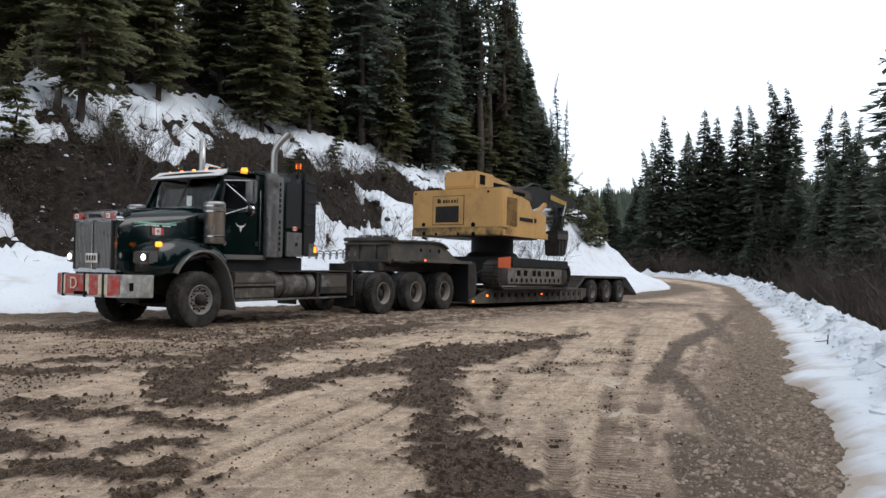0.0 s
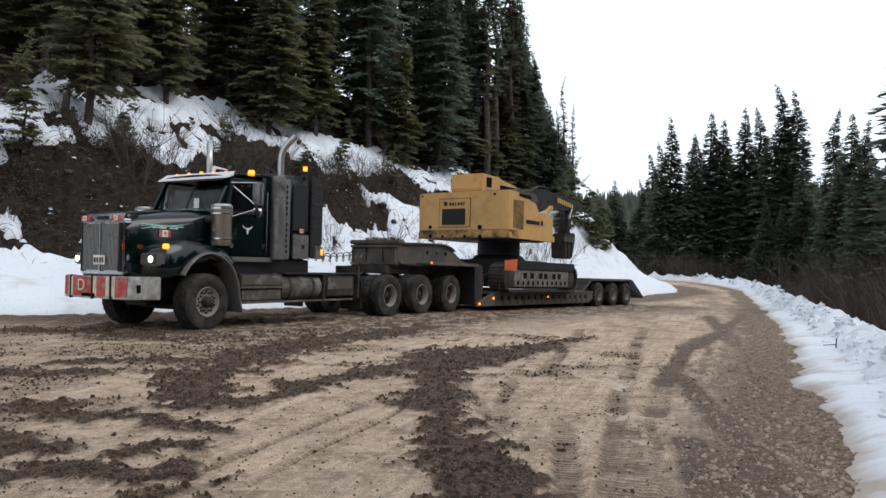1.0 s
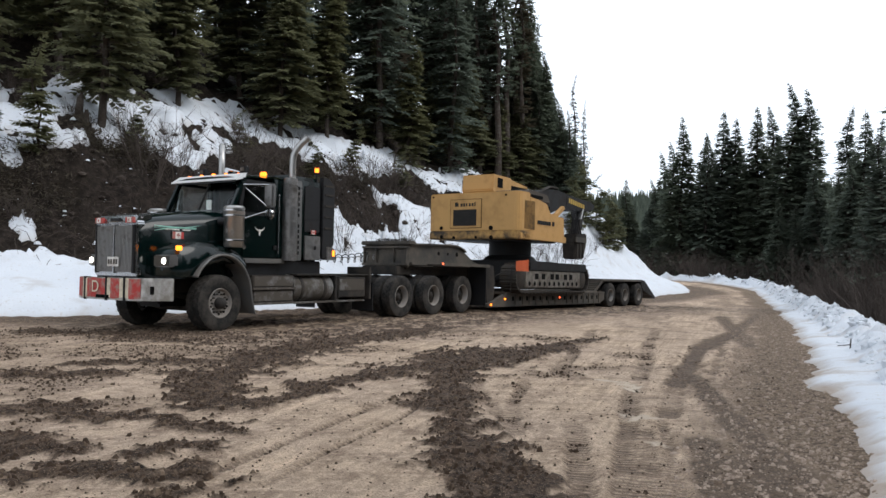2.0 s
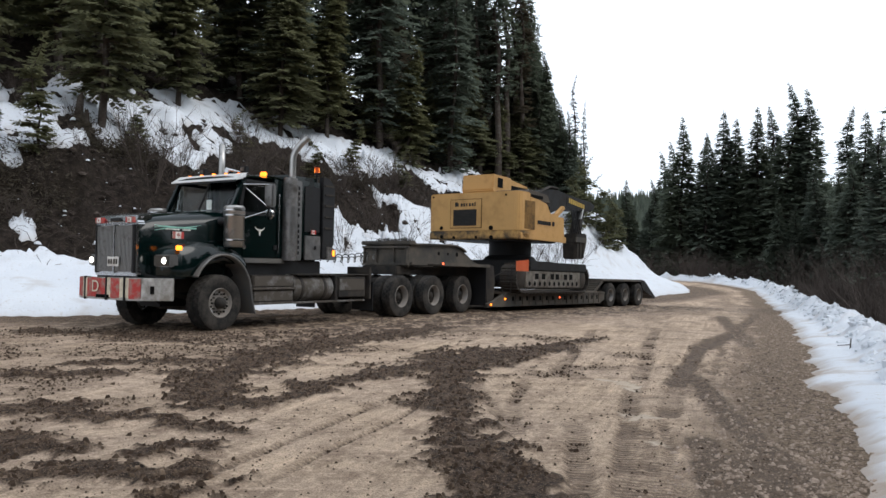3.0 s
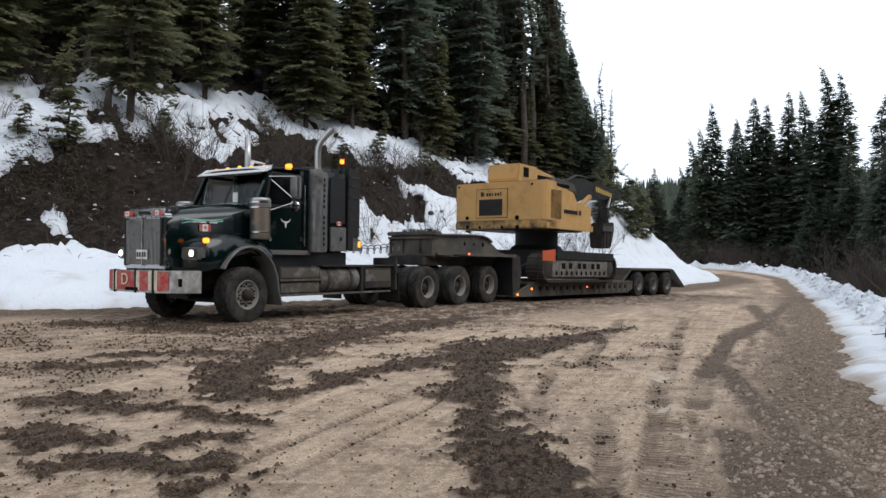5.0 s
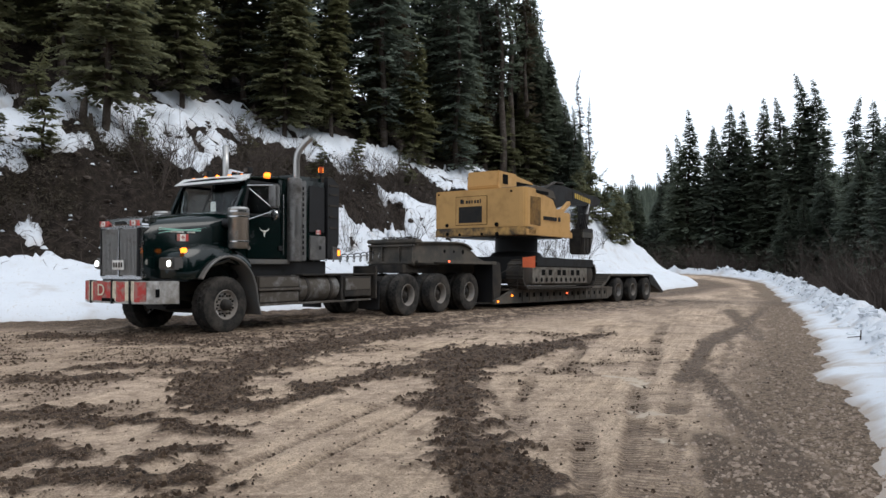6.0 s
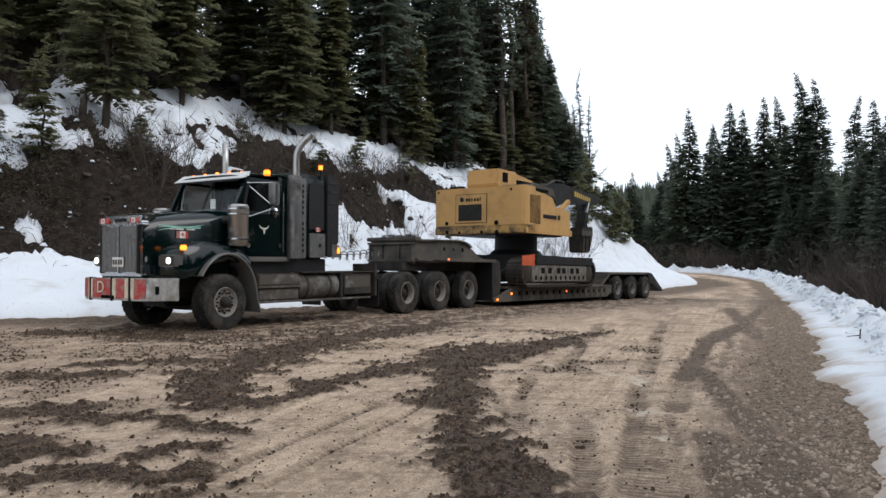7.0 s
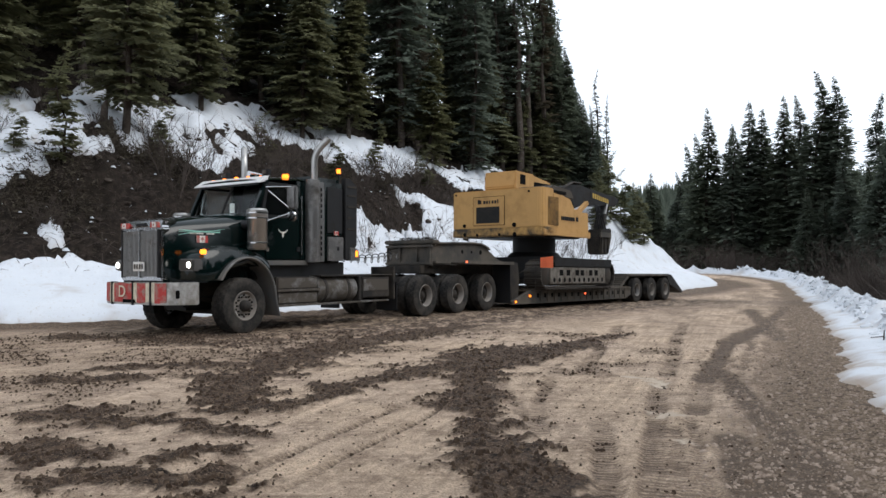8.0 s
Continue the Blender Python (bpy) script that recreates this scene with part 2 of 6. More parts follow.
BANK_FOOT = smooth_line([(-140, 2), (-60, 8), (-22, 14.6), (-9.4, 17.4), (-3.6, 22), (5.5, 33), (13.2, 43), (17, 50), (16, 58), (8, 66), (-12, 76), (-60, 96), (-140, 120)], 1.5)
ROAD_EDGE = smooth_line([(-6, -60), (-2, -12), (0.9, 1.0), (2.46, 4.42), (4.31, 8.6), (6.51, 13.5), (10.2, 22), (14.4, 32), (19, 44), (22, 54), (21, 66), (13, 77), (-10, 88), (-60, 108), (-140, 132)], 1.5)


def from_line(x, y, line):
    """Signed distance of points from a plan line (positive on its left), and the distance along it."""
    best, side, along = np.full(x.shape, 1e9), np.zeros(x.shape), np.zeros(x.shape)
    run = 0.0
    for (ax, ay), (bx, by) in zip(line[:-1], line[1:]):
        dx, dy = bx - ax, by - ay
        ll = dx * dx + dy * dy
        t = np.clip(((x - ax) * dx + (y - ay) * dy) / ll, 0, 1)
        ex, ey = x - ax - t * dx, y - ay - t * dy
        d = ex * ex + ey * ey
        near = d < best
        best = np.where(near, d, best)
        side = np.where(near, np.sign(dx * ey - dy * ex), side)
        along = np.where(near, run + t * math.sqrt(ll), along)
        run += math.sqrt(ll)
    return np.sqrt(best) * side, along


rng = np.random.default_rng(7)
TABLE = rng.random((256, 256))


def vnoise(x, y):
    """Smooth value noise in 0..1."""
    xi, yi = np.floor(x).astype(int), np.floor(y).astype(int)
    fx, fy = x - xi, y - yi
    fx, fy = fx * fx * (3 - 2 * fx), fy * fy * (3 - 2 * fy)
    v = lambda i, j: TABLE[i % 256, j % 256]
    return (v(xi, yi) * (1 - fx) + v(xi + 1, yi) * fx) * (1 - fy) + (v(xi, yi + 1) * (1 - fx) + v(xi + 1, yi + 1) * fx) * fy


def fbm(x, y, scale, octaves=4, gain=0.5, seed=0.0):
    total, amp, norm, s = 0, 1.0, 0.0, scale
    for k in range(octaves):
        total = total + amp * vnoise(x * s + seed + 17.3 * k, y * s + 31.7 * k - seed)
        norm += amp
        amp *= gain
        s *= 2.03
    return total / norm


def ramp01(v, a, b):
    t = np.clip((v - a) / (b - a), 0, 1)
    return t * t * (3 - 2 * t)


def capsules(x, y, rows):
    """How deep a point lies in a set of rounded strokes (x, y, x, y, radius), 0 at the rim, 1 in the middle line."""
    out = np.full(x.shape, -1.0)
    for ax, ay, bx, by, r in rows:
        dx, dy = bx - ax, by - ay
        t = np.clip(((x - ax) * dx + (y - ay) * dy) / (dx * dx + dy * dy + 1e-9), 0, 1)
        out = np.maximum(out, 1 - np.hypot(x - ax - t * dx, y - ay - t * dy) / r)
    return out


# Strokes of churned dark mud on the road, in plan
MUD_STROKES = [
    (0.3, 16.6, -0.6, 14.6, 0.6), (-0.6, 14.6, -1.7, 12.8, 0.75), (-1.7, 12.8, -2.2, 10.6, 0.7), (-2.2, 10.6, -2.35, 8.8, 0.55), (-2.3, 8.6, -2.0, 7.4, 0.36),
    (0.0, 10.2, -0.75, 8.9, 0.3), (-0.75, 8.9, -1.15, 7.9, 0.26), (-1.15, 7.9, -1.6, 7.2, 0.24), (-1.6, 7.2, -2.2, 7.0, 0.24),
    (3.3, 14.7, 2.3, 12.9, 0.2), (2.1, 12.6, 1.0, 10.8, 0.5), (0.9, 11.7, 0.2, 9.7, 0.75), (0.25, 9.4, 0.2, 7.1, 0.38), (0.3, 6.9, 0.32, 6.2, 0.27),
]
MUD_STROKES2 = [
    (0.3, 5.8, 0.42, 4.2, 0.33), (0.6, 4.9, 0.62, 4.0, 0.22), (-4.3, 8.6, -3.7, 8.9, 0.32), (-3.4, 6.9, -2.7, 6.4, 0.42), (-2.4, 6.4, -1.6, 6.2, 0.26), (-2.1, 4.8, -1.4, 4.5, 0.3),
    (-1.9, 5.2, -1.5, 5.4, 0.18), (-5.0, 13.2, -3.6, 12.6, 0.45), (-4.3, 9.9, -2.9, 10.2, 0.26), (-3.0, 5.6, -2.4, 5.2, 0.16), (-7.0, 14.2, -4.5, 13.8, 0.5),
]
DARK_TRACKS = [
    (9.17, 24.0, 5.57, 13.2, 0.26), (6.66, 16.5, 4.54, 12.8, 0.3), (4.54, 12.8, 2.83, 8.7, 0.17), (3.28, 9.6, 2.64, 6.7, 0.17), (2.64, 6.7, 2.4, 5.4, 0.2), (2.4, 5.4, 2.1, 4.2, 0.24),
    (2.08, 5.8, 1.64, 4.2, 0.18), (2.1, 5.2, 1.9, 4.2, 0.24), (11.4, 26.5, 6.66, 16.5, 0.2),
]
RUTS = [
    (1.09, 4.1, 1.54, 6.0, 0.11), (1.54, 6.0, 2.3, 8.6, 0.1), (1.26, 4.1, 1.75, 6.2, 0.07), (0.85, 4.0, 1.2, 6.4, 0.1), (0.57, 8.8, 0.69, 6.0, 0.08), (1.13, 8.8, 0.66, 6.2, 0.08),
    (2.1, 6.8, 2.83, 8.7, 0.12), (2.83, 8.7, 4.54, 12.8, 0.13), (4.54, 12.8, 6.66, 16.5, 0.14), (6.66, 16.5, 11.4, 26.5, 0.16), (3.12, 9.6, 5.3, 12.7, 0.06), (3.3, 9.5, 5.45, 12.5, 0.05),
    (3.38, 9.1, 5.09, 13.2, 0.07), (3.18, 8.0, 5.3, 13.1, 0.07), (2.5, 9.0, 5.2, 17.5, 0.12), (1.6, 9.5, 3.6, 16.5, 0.12), (1.4, 4.2, 2.0, 6.6, 0.06),
    (-1.35, 4.6, -0.3, 7.7, 0.045), (-0.95, 4.5, 0.0, 7.3, 0.035),
]


def masks(x, y):
    """Height of the bare ground and the masks of what lies on it; mud includes painted shade under the vehicles."""
    n, along = from_line(x, y, BANK_FOOT)
    r, _ = from_line(x, y, ROAD_EDGE)
    r = -r + 0.35 * (fbm(x, y, 0.9, 3, seed=3) - 0.5)
    n = n + 0.8 * (fbm(x, y, 0.45, 3, seed=9) - 0.5)
    lie = (x + 5.2) * 0.602 + (y - 15.7) * 0.799
    z = -0.0122 * np.clip(lie - 7.3, 0, 16) + 0.75 * ramp01(y, 36, 70)
    hill = np.interp(n, [0, 0.4, 1.2, 2.4, 3.0, 4.2, 4.9, 7, 11, 20, 40, 100, 300, 700], [0, 0.15, 0.5, 1.0, 1.5, 2.7, 3.8, 5.1, 7.8, 12.5, 23, 50, 110, 150])
    rugged = (fbm(x, y, 0.35, 4, seed=21) - 0.5) * 1.9 + (fbm(x, y, 1.6, 5, 0.65, seed=5) - 0.5) * 1.1
    small = (fbm(x, y, 1.6, 5, 0.65, seed=5) - 0.5) * 1.1 * ramp01(n, 1.6, 4.5)
    z = z + hill + rugged * ramp01(n, 1.6, 4.5)
    drop = np.interp(r, [0, 0.4, 1.2, 1.8, 2.8, 6, 12, 30, 90, 200, 600], [0, 0.02, 0.05, -0.05, -0.5, -1.5, -2.5, -3.5, -3.5, 2, 60])
    z = z + np.where(r > 0, drop, 0) + (fbm(x, y, 0.3, 3, seed=40) - 0.5) * 0.8 * ramp01(r, 3, 8)
    wx, wy = x + 0.5 * (fbm(x, y, 2.2, 4, 0.65, seed=50) - 0.5), y + 0.9 * (fbm(x, y, 2.2, 4, 0.65, seed=60) - 0.5)
    depth = np.maximum(capsules(wx, wy, MUD_STROKES), capsules(wx, wy, MUD_STROKES2))
    lumps = fbm(x, y, 5.5, 4, 0.65, seed=70)
    speckle = ramp01(fbm(x, y, 1.3, 5, 0.7, seed=75) + 0.12 * ramp01(-x, 0.5, 4), 0.58, 0.70) * ramp01(y, 3, 6)
    mud = np.clip(ramp01(depth + 2.1 * (lumps - 0.5), 0.02, 0.25), 0, 1)
    mud = np.maximum(mud, speckle * 0.5)
    mud = np.maximum(mud, 0.5 * ramp01(y, 12, 22) * ramp01(fbm(x - 0.35 * y, 0.25 * y, 1.4, 4, 0.6, seed=84), 0.36, 0.62))
    # band along truck and trailer: churned mud plus their ground shade, painted as mud
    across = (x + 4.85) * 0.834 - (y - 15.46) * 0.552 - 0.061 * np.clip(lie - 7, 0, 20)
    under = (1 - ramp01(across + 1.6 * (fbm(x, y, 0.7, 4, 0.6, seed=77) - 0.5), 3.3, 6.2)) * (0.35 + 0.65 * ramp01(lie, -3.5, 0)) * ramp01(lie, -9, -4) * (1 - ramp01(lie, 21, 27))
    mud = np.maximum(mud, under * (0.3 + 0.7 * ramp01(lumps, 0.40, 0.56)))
    mud = np.maximum(mud, ramp01(n, -3.2, -1.5) * 0.85) * (r < 0.1)
    rut = capsules(x + 0.1 * (fbm(x, y, 0.8, 2, seed=8) - 0.5), y, RUTS)
    rutm = ramp01(rut, 0.0, 0.25) * (0.45 + 0.55 * ramp01(fbm(x, y, 3, 3, seed=81), 0.35, 0.6))
    gravel = ramp01(r + 0.6 * (fbm(x, y, 1.5, 3, seed=90) - 0.5), -1.05, -0.6)
    road = (n < 0.3) & (r < 0.3)
    z = z + np.where(road, 0.05 * mud * (lumps - 0.32) + 0.11 * mud * (fbm(x, y, 8, 3, 0.75, seed=71) - 0.45) - 0.03 * rutm
                     + 0.025 * (fbm(x, y, 0.8, 3, seed=2) - 0.5) + 0.02 * gravel * (fbm(x, y, 9, 2, seed=12) - 0.4), 0)
    salt = ramp01(capsules(wx, wy, [(2.1, 9.1, 2.25, 8.3, 0.12), (1.8, 6.9, 1.95, 6.6, 0.14), (1.7, 5.9, 1.75, 5.7, 0.06)]) + 0.8 * (fbm(x, y, 6, 4, 0.7, seed=33) - 0.5), 0.1, 0.5)
    mud = np.maximum(mud, 0.5 * rutm)
    dark = ramp01(capsules(x + 0.12 * (fbm(x, y, 1.1, 3, seed=88) - 0.5), y, DARK_TRACKS) + 0.7 * (fbm(x, y, 4, 4, 0.65, seed=89) - 0.5), 0.05, 0.4)
    mud = np.maximum(mud, 0.85 * dark)
    gravel = gravel * (1 - 0.85 * np.maximum(dark, rutm))
    return z, n, r, along, mud, gravel, salt, small, rutm


def axis_steps(parts):
    out = []
    for a, b, s in parts:
        out += list(np.arange(a, b - 1e-6, s))
    out.append(parts[-1][1])
    return np.array(out)


GX = axis_steps([(-900, -200, 50), (-200, -60, 5), (-60, -22, 1.0), (-22, -14, 0.22), (-14, -6, 0.14), (-6, -3.6, 0.08), (-3.6, 3.2, 0.045), (3.2, 5, 0.07), (5, 12, 0.12), (12, 26, 0.22), (26, 60, 1.0), (60, 200, 8), (200, 900, 50)])
GY = axis_steps([(-900, -200, 50), (-200, -20, 6), (-20, 2, 0.8), (2, 3.6, 0.1), (3.6, 9.6, 0.045), (9.6, 12.5, 0.07), (12.5, 20, 0.11), (20, 33, 0.13), (33, 50, 0.22), (50, 100, 1.0), (100, 200, 6), (200, 900, 50)])
XX, YY = np.meshgrid(GX, GY)
ZZ, NN, RR, AL, MUDM, GRAV, SALT, SMALL, RUTM = masks(XX, YY)


def sheet(name, keep, z, mat, attrs, smooth=True):
    """Part of the ground grid as one mesh; keep: which cells."""
    rows_, cols_ = np.nonzero(keep)
    w = XX.shape[1]
    a = rows_ * w + cols_
    quads = np.stack([a, a + 1, a + w + 1, a + w], 1)
    used, idx = np.unique(quads, return_inverse=True)
    me = bpy.data.meshes.new(name)
    me.from_pydata(np.stack([XX.ravel()[used], YY.ravel()[used], z.ravel()[used]], 1).tolist(), [], idx.reshape(-1, 4).tolist())
    for key, v in attrs.items():
        me.attributes.new(key, "FLOAT", "POINT").data.foreach_set("value", v.ravel()[used].astype(np.float32))
    me.polygons.foreach_set("use_smooth", [smooth] * len(me.polygons))
    me.materials.append(mat)
    return new(name, me)


most = lambda v: np.maximum(np.maximum(v[:-1, :-1], v[1:, :-1]), np.maximum(v[:-1, 1:], v[1:, 1:]))
cell = lambda v: (v[:-1, :-1] + v[1:, :-1] + v[:-1, 1:] + v[1:, 1:]) / 4
is_road = (cell(NN) < 0.25) & (cell(RR) < 0.25)
road = tagged(sheet("road", is_road, ZZ, ROAD, {"mud": MUDM, "gravel": GRAV, "salt": SALT, "rut": RUTM, "lane": ramp01(XX - 0.18 * YY, -1.0, 0.6)}), "wet tan dirt road with churned dark mud, tyre tracks and painted shade under the vehicles", "road", kind="structure")
ground = tagged(sheet("ground", ~is_road, ZZ, EARTH, {}), "dark bare earth slope and forest floor", "ground", kind="structure")

# Snow lies over the ground as sheets with thickness that thin out at their melted rims
bare = fbm(XX, YY, 0.30, 4, 0.6, seed=101) + 0.22 * (fbm(XX, YY, 1.5, 3, 0.5, seed=102) - 0.5)
lower = np.interp(AL, [100, 131, 138, 143, 145.4, 147, 149, 149.6, 150.3, 151, 156, 162, 166], [3.0, 3.0, 2.8, 3.6, 4.7, 4.5, 4.8, 6.1, 5.9, 4.8, 5.2, 5.0, 4.0])
upper = np.interp(AL, [100, 131, 134.2, 135.4, 137.9, 138.4, 139.2, 141, 144, 146.2, 147, 148, 150, 152, 153.6, 156, 162, 166], [5.0, 4.6, 4.8, 6.6, 6.8, 5.5, 5.7, 7.0, 8.5, 9.3, 7.5, 6.7, 7.4, 8.0, 7.4, 7.0, 6.0, 3.5])
ragged = 1.1 * (bare - 0.5) + 0.7 * (fbm(XX, YY, 2.6, 3, 0.6, seed=103) - 0.5)
cut = ramp01(NN + ragged, lower - 0.35, lower + 0.35) * (1 - ramp01(NN + ragged, upper - 0.35, upper + 0.35))
right_end = ramp01(AL, 160, 166)
treeline = np.interp(AL, [100, 131, 139, 145, 149, 152, 158, 175], [9.0, 9.2, 10.8, 12.6, 11.4, 10.2, 9.3, 8.6])
forest = ramp01(NN + ragged, treeline - 0.6, treeline + 1.2)
spots = ramp01(fbm(XX, YY, 1.1, 4, 0.65, seed=105), 0.56, 0.66)
chip = fbm(XX, YY, 2.4, 4, 0.65, seed=107) - 0.5
patches = ramp01(capsules(XX + 0.5 * chip, YY - 0.7 * chip, [(-10.5, 20.7, -10.7, 20.8, 0.34), (-2.0, 33.2, 0.0, 34.2, 0.5)]), 0.05, 0.4)
left_snow = 0.62 * ramp01(NN, -0.15, 0.5) - 1.3 * cut * (1 - right_end) * (1 - 0.95 * patches) - 1.3 * forest - 0.58 * spots * ramp01(NN, 2.5, 4) * (1 - 0.8 * right_end) + (bare - 0.5) * 0.5 * ramp01(NN, 1.5, 3)
chunk = fbm(XX, YY, 1.8, 4, 0.62, seed=111)
snow_z = ZZ - np.clip(0.85 * SMALL, -0.2, 0.4) * ramp01(left_snow, 0.2, 0.55) + 0.5 * np.clip(left_snow - 0.12, -0.3, 0.6) * (0.7 + 0.6 * chunk) - 0.02
dirty_l = ramp01(0.35 - left_snow, 0.05, 0.3) * 0.5 + ramp01(fbm(XX, YY, 2.5, 4, 0.7, seed=130), 0.62, 0.75) * 0.35
tagged(sheet("snow_bank", (most(left_snow) > 0.1) & (cell(NN) < 30) & (cell(NN) > -0.5), snow_z, SNOW, {"dirty": dirty_l}), "old white snow with melted bare patches on the slope", "snow", kind="structure")
lump = ramp01(RR, 0.6, 1.0) * (1 - ramp01(RR, 1.5, 2.2))
right_snow = ramp01(RR + 0.5 * (fbm(XX, YY, 0.9, 5, 0.68, seed=146) - 0.5), -0.1, 0.4) * (1 - ramp01(RR + 0.9 * (fbm(XX, YY, 0.8, 4, 0.6, seed=141) - 0.5), 1.5, 2.4))


def berm_height(x, y, r):
    chunky = 0.7 * np.clip(fbm(x, y, 2.2, 5, 0.6, seed=112) - 0.25, 0, 1) + 0.4 * (0.5 - np.abs(fbm(x, y, 3.1, 3, 0.6, seed=118) - 0.5)) ** 1.0 * ramp01(fbm(x, y, 1.7, 2, seed=119), 0.35, 0.65)
    return ramp01(r, 0.55, 1.15) * (1 - ramp01(r, 1.3, 2.1)) * (0.05 + (0.75 + 0.45 * ramp01(y, 14, 46)) * chunky)


berm_z = ZZ + 0.14 * (right_snow - 0.35) + berm_height(XX, YY, RR) + 0.05 * (fbm(XX, YY, 3.5, 4, 0.6, seed=121) - 0.5) * ramp01(RR, 0.2, 0.7)
dirty_r = (1 - ramp01(right_snow, 0.35, 0.95)) * 0.85 + ramp01(fbm(XX * 0.6 + YY * 0.2, YY * 1.0, 1.6, 4, 0.7, seed=131), 0.52, 0.7) * 0.6 * (1 - 0.6 * lump)
tagged(sheet("snow_berm", (most(right_snow) > 0.3) & (cell(YY) > -25) & (cell(RR) > -0.4), berm_z, SNOW, {"dirty": np.clip(dirty_r, 0, 1)}), "ploughed lumpy snow berm along the road edge", "snow", kind="structure")


def ground_z(x, y):
    return float(masks(np.array([float(x)]), np.array([float(y)]))[0][0])


def lumps_object(name, spots, mat, label, category, flat=0.6, seed=1, fine=True):
    """Many small uneven stones or clods in one mesh."""
    base = bmesh.new()
    if fine:
        bmesh.ops.create_icosphere(base, subdivisions=1, radius=1)
    else:
        bmesh.ops.create_cone(base, cap_ends=True, segments=4, radius1=1, radius2=0.45, depth=1.3)
    bmesh.ops.triangulate(base, faces=list(base.faces))
    bv = np.array([v.co[:] for v in base.verts])
    bf = np.array([[v.index for v in f.verts] for f in base.faces])
    base.free()
    g = np.random.default_rng(seed)
    verts, faces = [], []
    for k, (x, y, z, s) in enumerate(spots):
        v = bv * (0.65 + 0.7 * g.random((len(bv), 1))) * [1, 0.6 + 0.6 * g.random(), flat * (0.7 + 0.6 * g.random())]
        a = g.random() * 6.3
        c, q = math.cos(a), math.sin(a)
        v = np.stack([v[:, 0] * c - v[:, 1] * q, v[:, 0] * q + v[:, 1] * c, v[:, 2]], 1) * s + [x, y, z]
        verts.append(v)
        faces.append(bf + k * len(bv))
    me = bpy.data.meshes.new(name)
    me.from_pydata(np.concatenate(verts).tolist(), [], np.concatenate(faces).tolist())
    me.materials.append(mat)
    return tagged(new(name, me), label, category, kind="stuff")


def scatter(count, x0, x1, y0, y1, weight, seed):
    g = np.random.default_rng(seed)
    x, y = g.uniform(x0, x1, count), y0 + (y1 - y0) * g.random(count) ** 1.5
    m = masks(x, y)
    keep = g.random(count) < weight(m)
    return x[keep], y[keep], m[0][keep], g.random(keep.sum())


cx, cy, cz, cs = scatter(62000, -8, 4.5, 3.2, 15, lambda m: 0.75 * (m[4] > 0.45) * (m[2] < -1.6) + 0.012 * (m[2] < -0.3) * (m[1] < 0), 3)
lumps_object("mud_clods", list(zip(cx, cy, cz + 0.004, 0.008 + 0.024 * cs**3.2)), CLOD, "loose dark mud clods churned up on the road", "mud", 0.75, 4, False)
near_edge = ROAD_EDGE[(ROAD_EDGE[:, 1] > 2.5) & (ROAD_EDGE[:, 1] < 32)]
gs = np.random.default_rng(5)
pick = (gs.random(9000) ** 1.8 * (len(near_edge) - 1))
k_ = pick.astype(int)
gx = near_edge[k_, 0] + (near_edge[k_ + 1, 0] - near_edge[k_, 0]) * (pick - k_) - gs.random(9000) ** 1.3 * 1.25 + 0.15
gy = near_edge[k_, 1] + (near_edge[k_ + 1, 1] - near_edge[k_, 1]) * (pick - k_) + gs.uniform(-0.3, 0.3, 9000)
gz = masks(gx, gy)[0]
lumps_object("gravel", list(zip(gx, gy, gz + 0.003, 0.007 + 0.028 * gs.random(9000) ** 5)), STONE, "grey gravel stones on the road shoulder", "gravel", 0.6, 6, False)
far_edge = ROAD_EDGE[(ROAD_EDGE[:, 1] > 3) & (ROAD_EDGE[:, 1] < 64) & (ROAD_EDGE[:, 0] > 0)]
gs = np.random.default_rng(8)
pick = gs.random(3600) ** 1.3 * (len(far_edge) - 1)
k_ = pick.astype(int)
lx = far_edge[k_, 0] + (far_edge[k_ + 1, 0] - far_edge[k_, 0]) * (pick - k_) + 0.7 + 1.5 * gs.random(3600)
ly = far_edge[k_, 1] + (far_edge[k_ + 1, 1] - far_edge[k_, 1]) * (pick - k_) + gs.uniform(-0.5, 0.5, 3600)
lm = masks(lx, ly)
ok_ = (lm[2] > 0.65) & (lm[2] < 1.75)
ls = gs.random(ok_.sum())
lumps_object("snow_lumps", list(zip(lx[ok_], ly[ok_], lm[0][ok_] + berm_height(lx[ok_], ly[ok_], lm[2][ok_]) + 0.04, 0.03 + 0.12 * ls**2.6)), SNOW, "broken snow lumps thrown up by the plough", "snow", 0.8, 9)
g_ = np.random.default_rng(15)
fx, fy = g_.uniform(-24, 9, 15000), g_.uniform(16, 46, 15000)
fm = masks(fx, fy)
keep_ = (fm[1] > 2.0) & (fm[1] < 9.5)
fs = g_.random(keep_.sum())
lumps_object("slope_rubble", list(zip(fx[keep_], fy[keep_], fm[0][keep_] - 0.02, 0.025 + 0.13 * fs**5)), RUBBLE, "stones, roots and soil lumps on the cut bank", "rubble", 0.7, 16)

cx, cy, cz, cs = scatter(12000, -7, 6, 3.2, 13, lambda m: 0.55 * (m[2] < -0.3) * (m[1] < -1), 23)
lumps_object("mud_crumbs", list(zip(cx, cy, cz + 0.002, 0.004 + 0.011 * cs**2)), CLOD, "small mud crumbs strewn over the road", "mud", 0.6, 24, False)
g_ = np.random.default_rng(18)
fx, fy = g_.uniform(-18, 9, 3500), g_.uniform(17, 44, 3500)
fm = masks(fx, fy)
keep_ = (fm[1] > 2.2) & (fm[1] < 7.5)
fs = g_.random(keep_.sum())
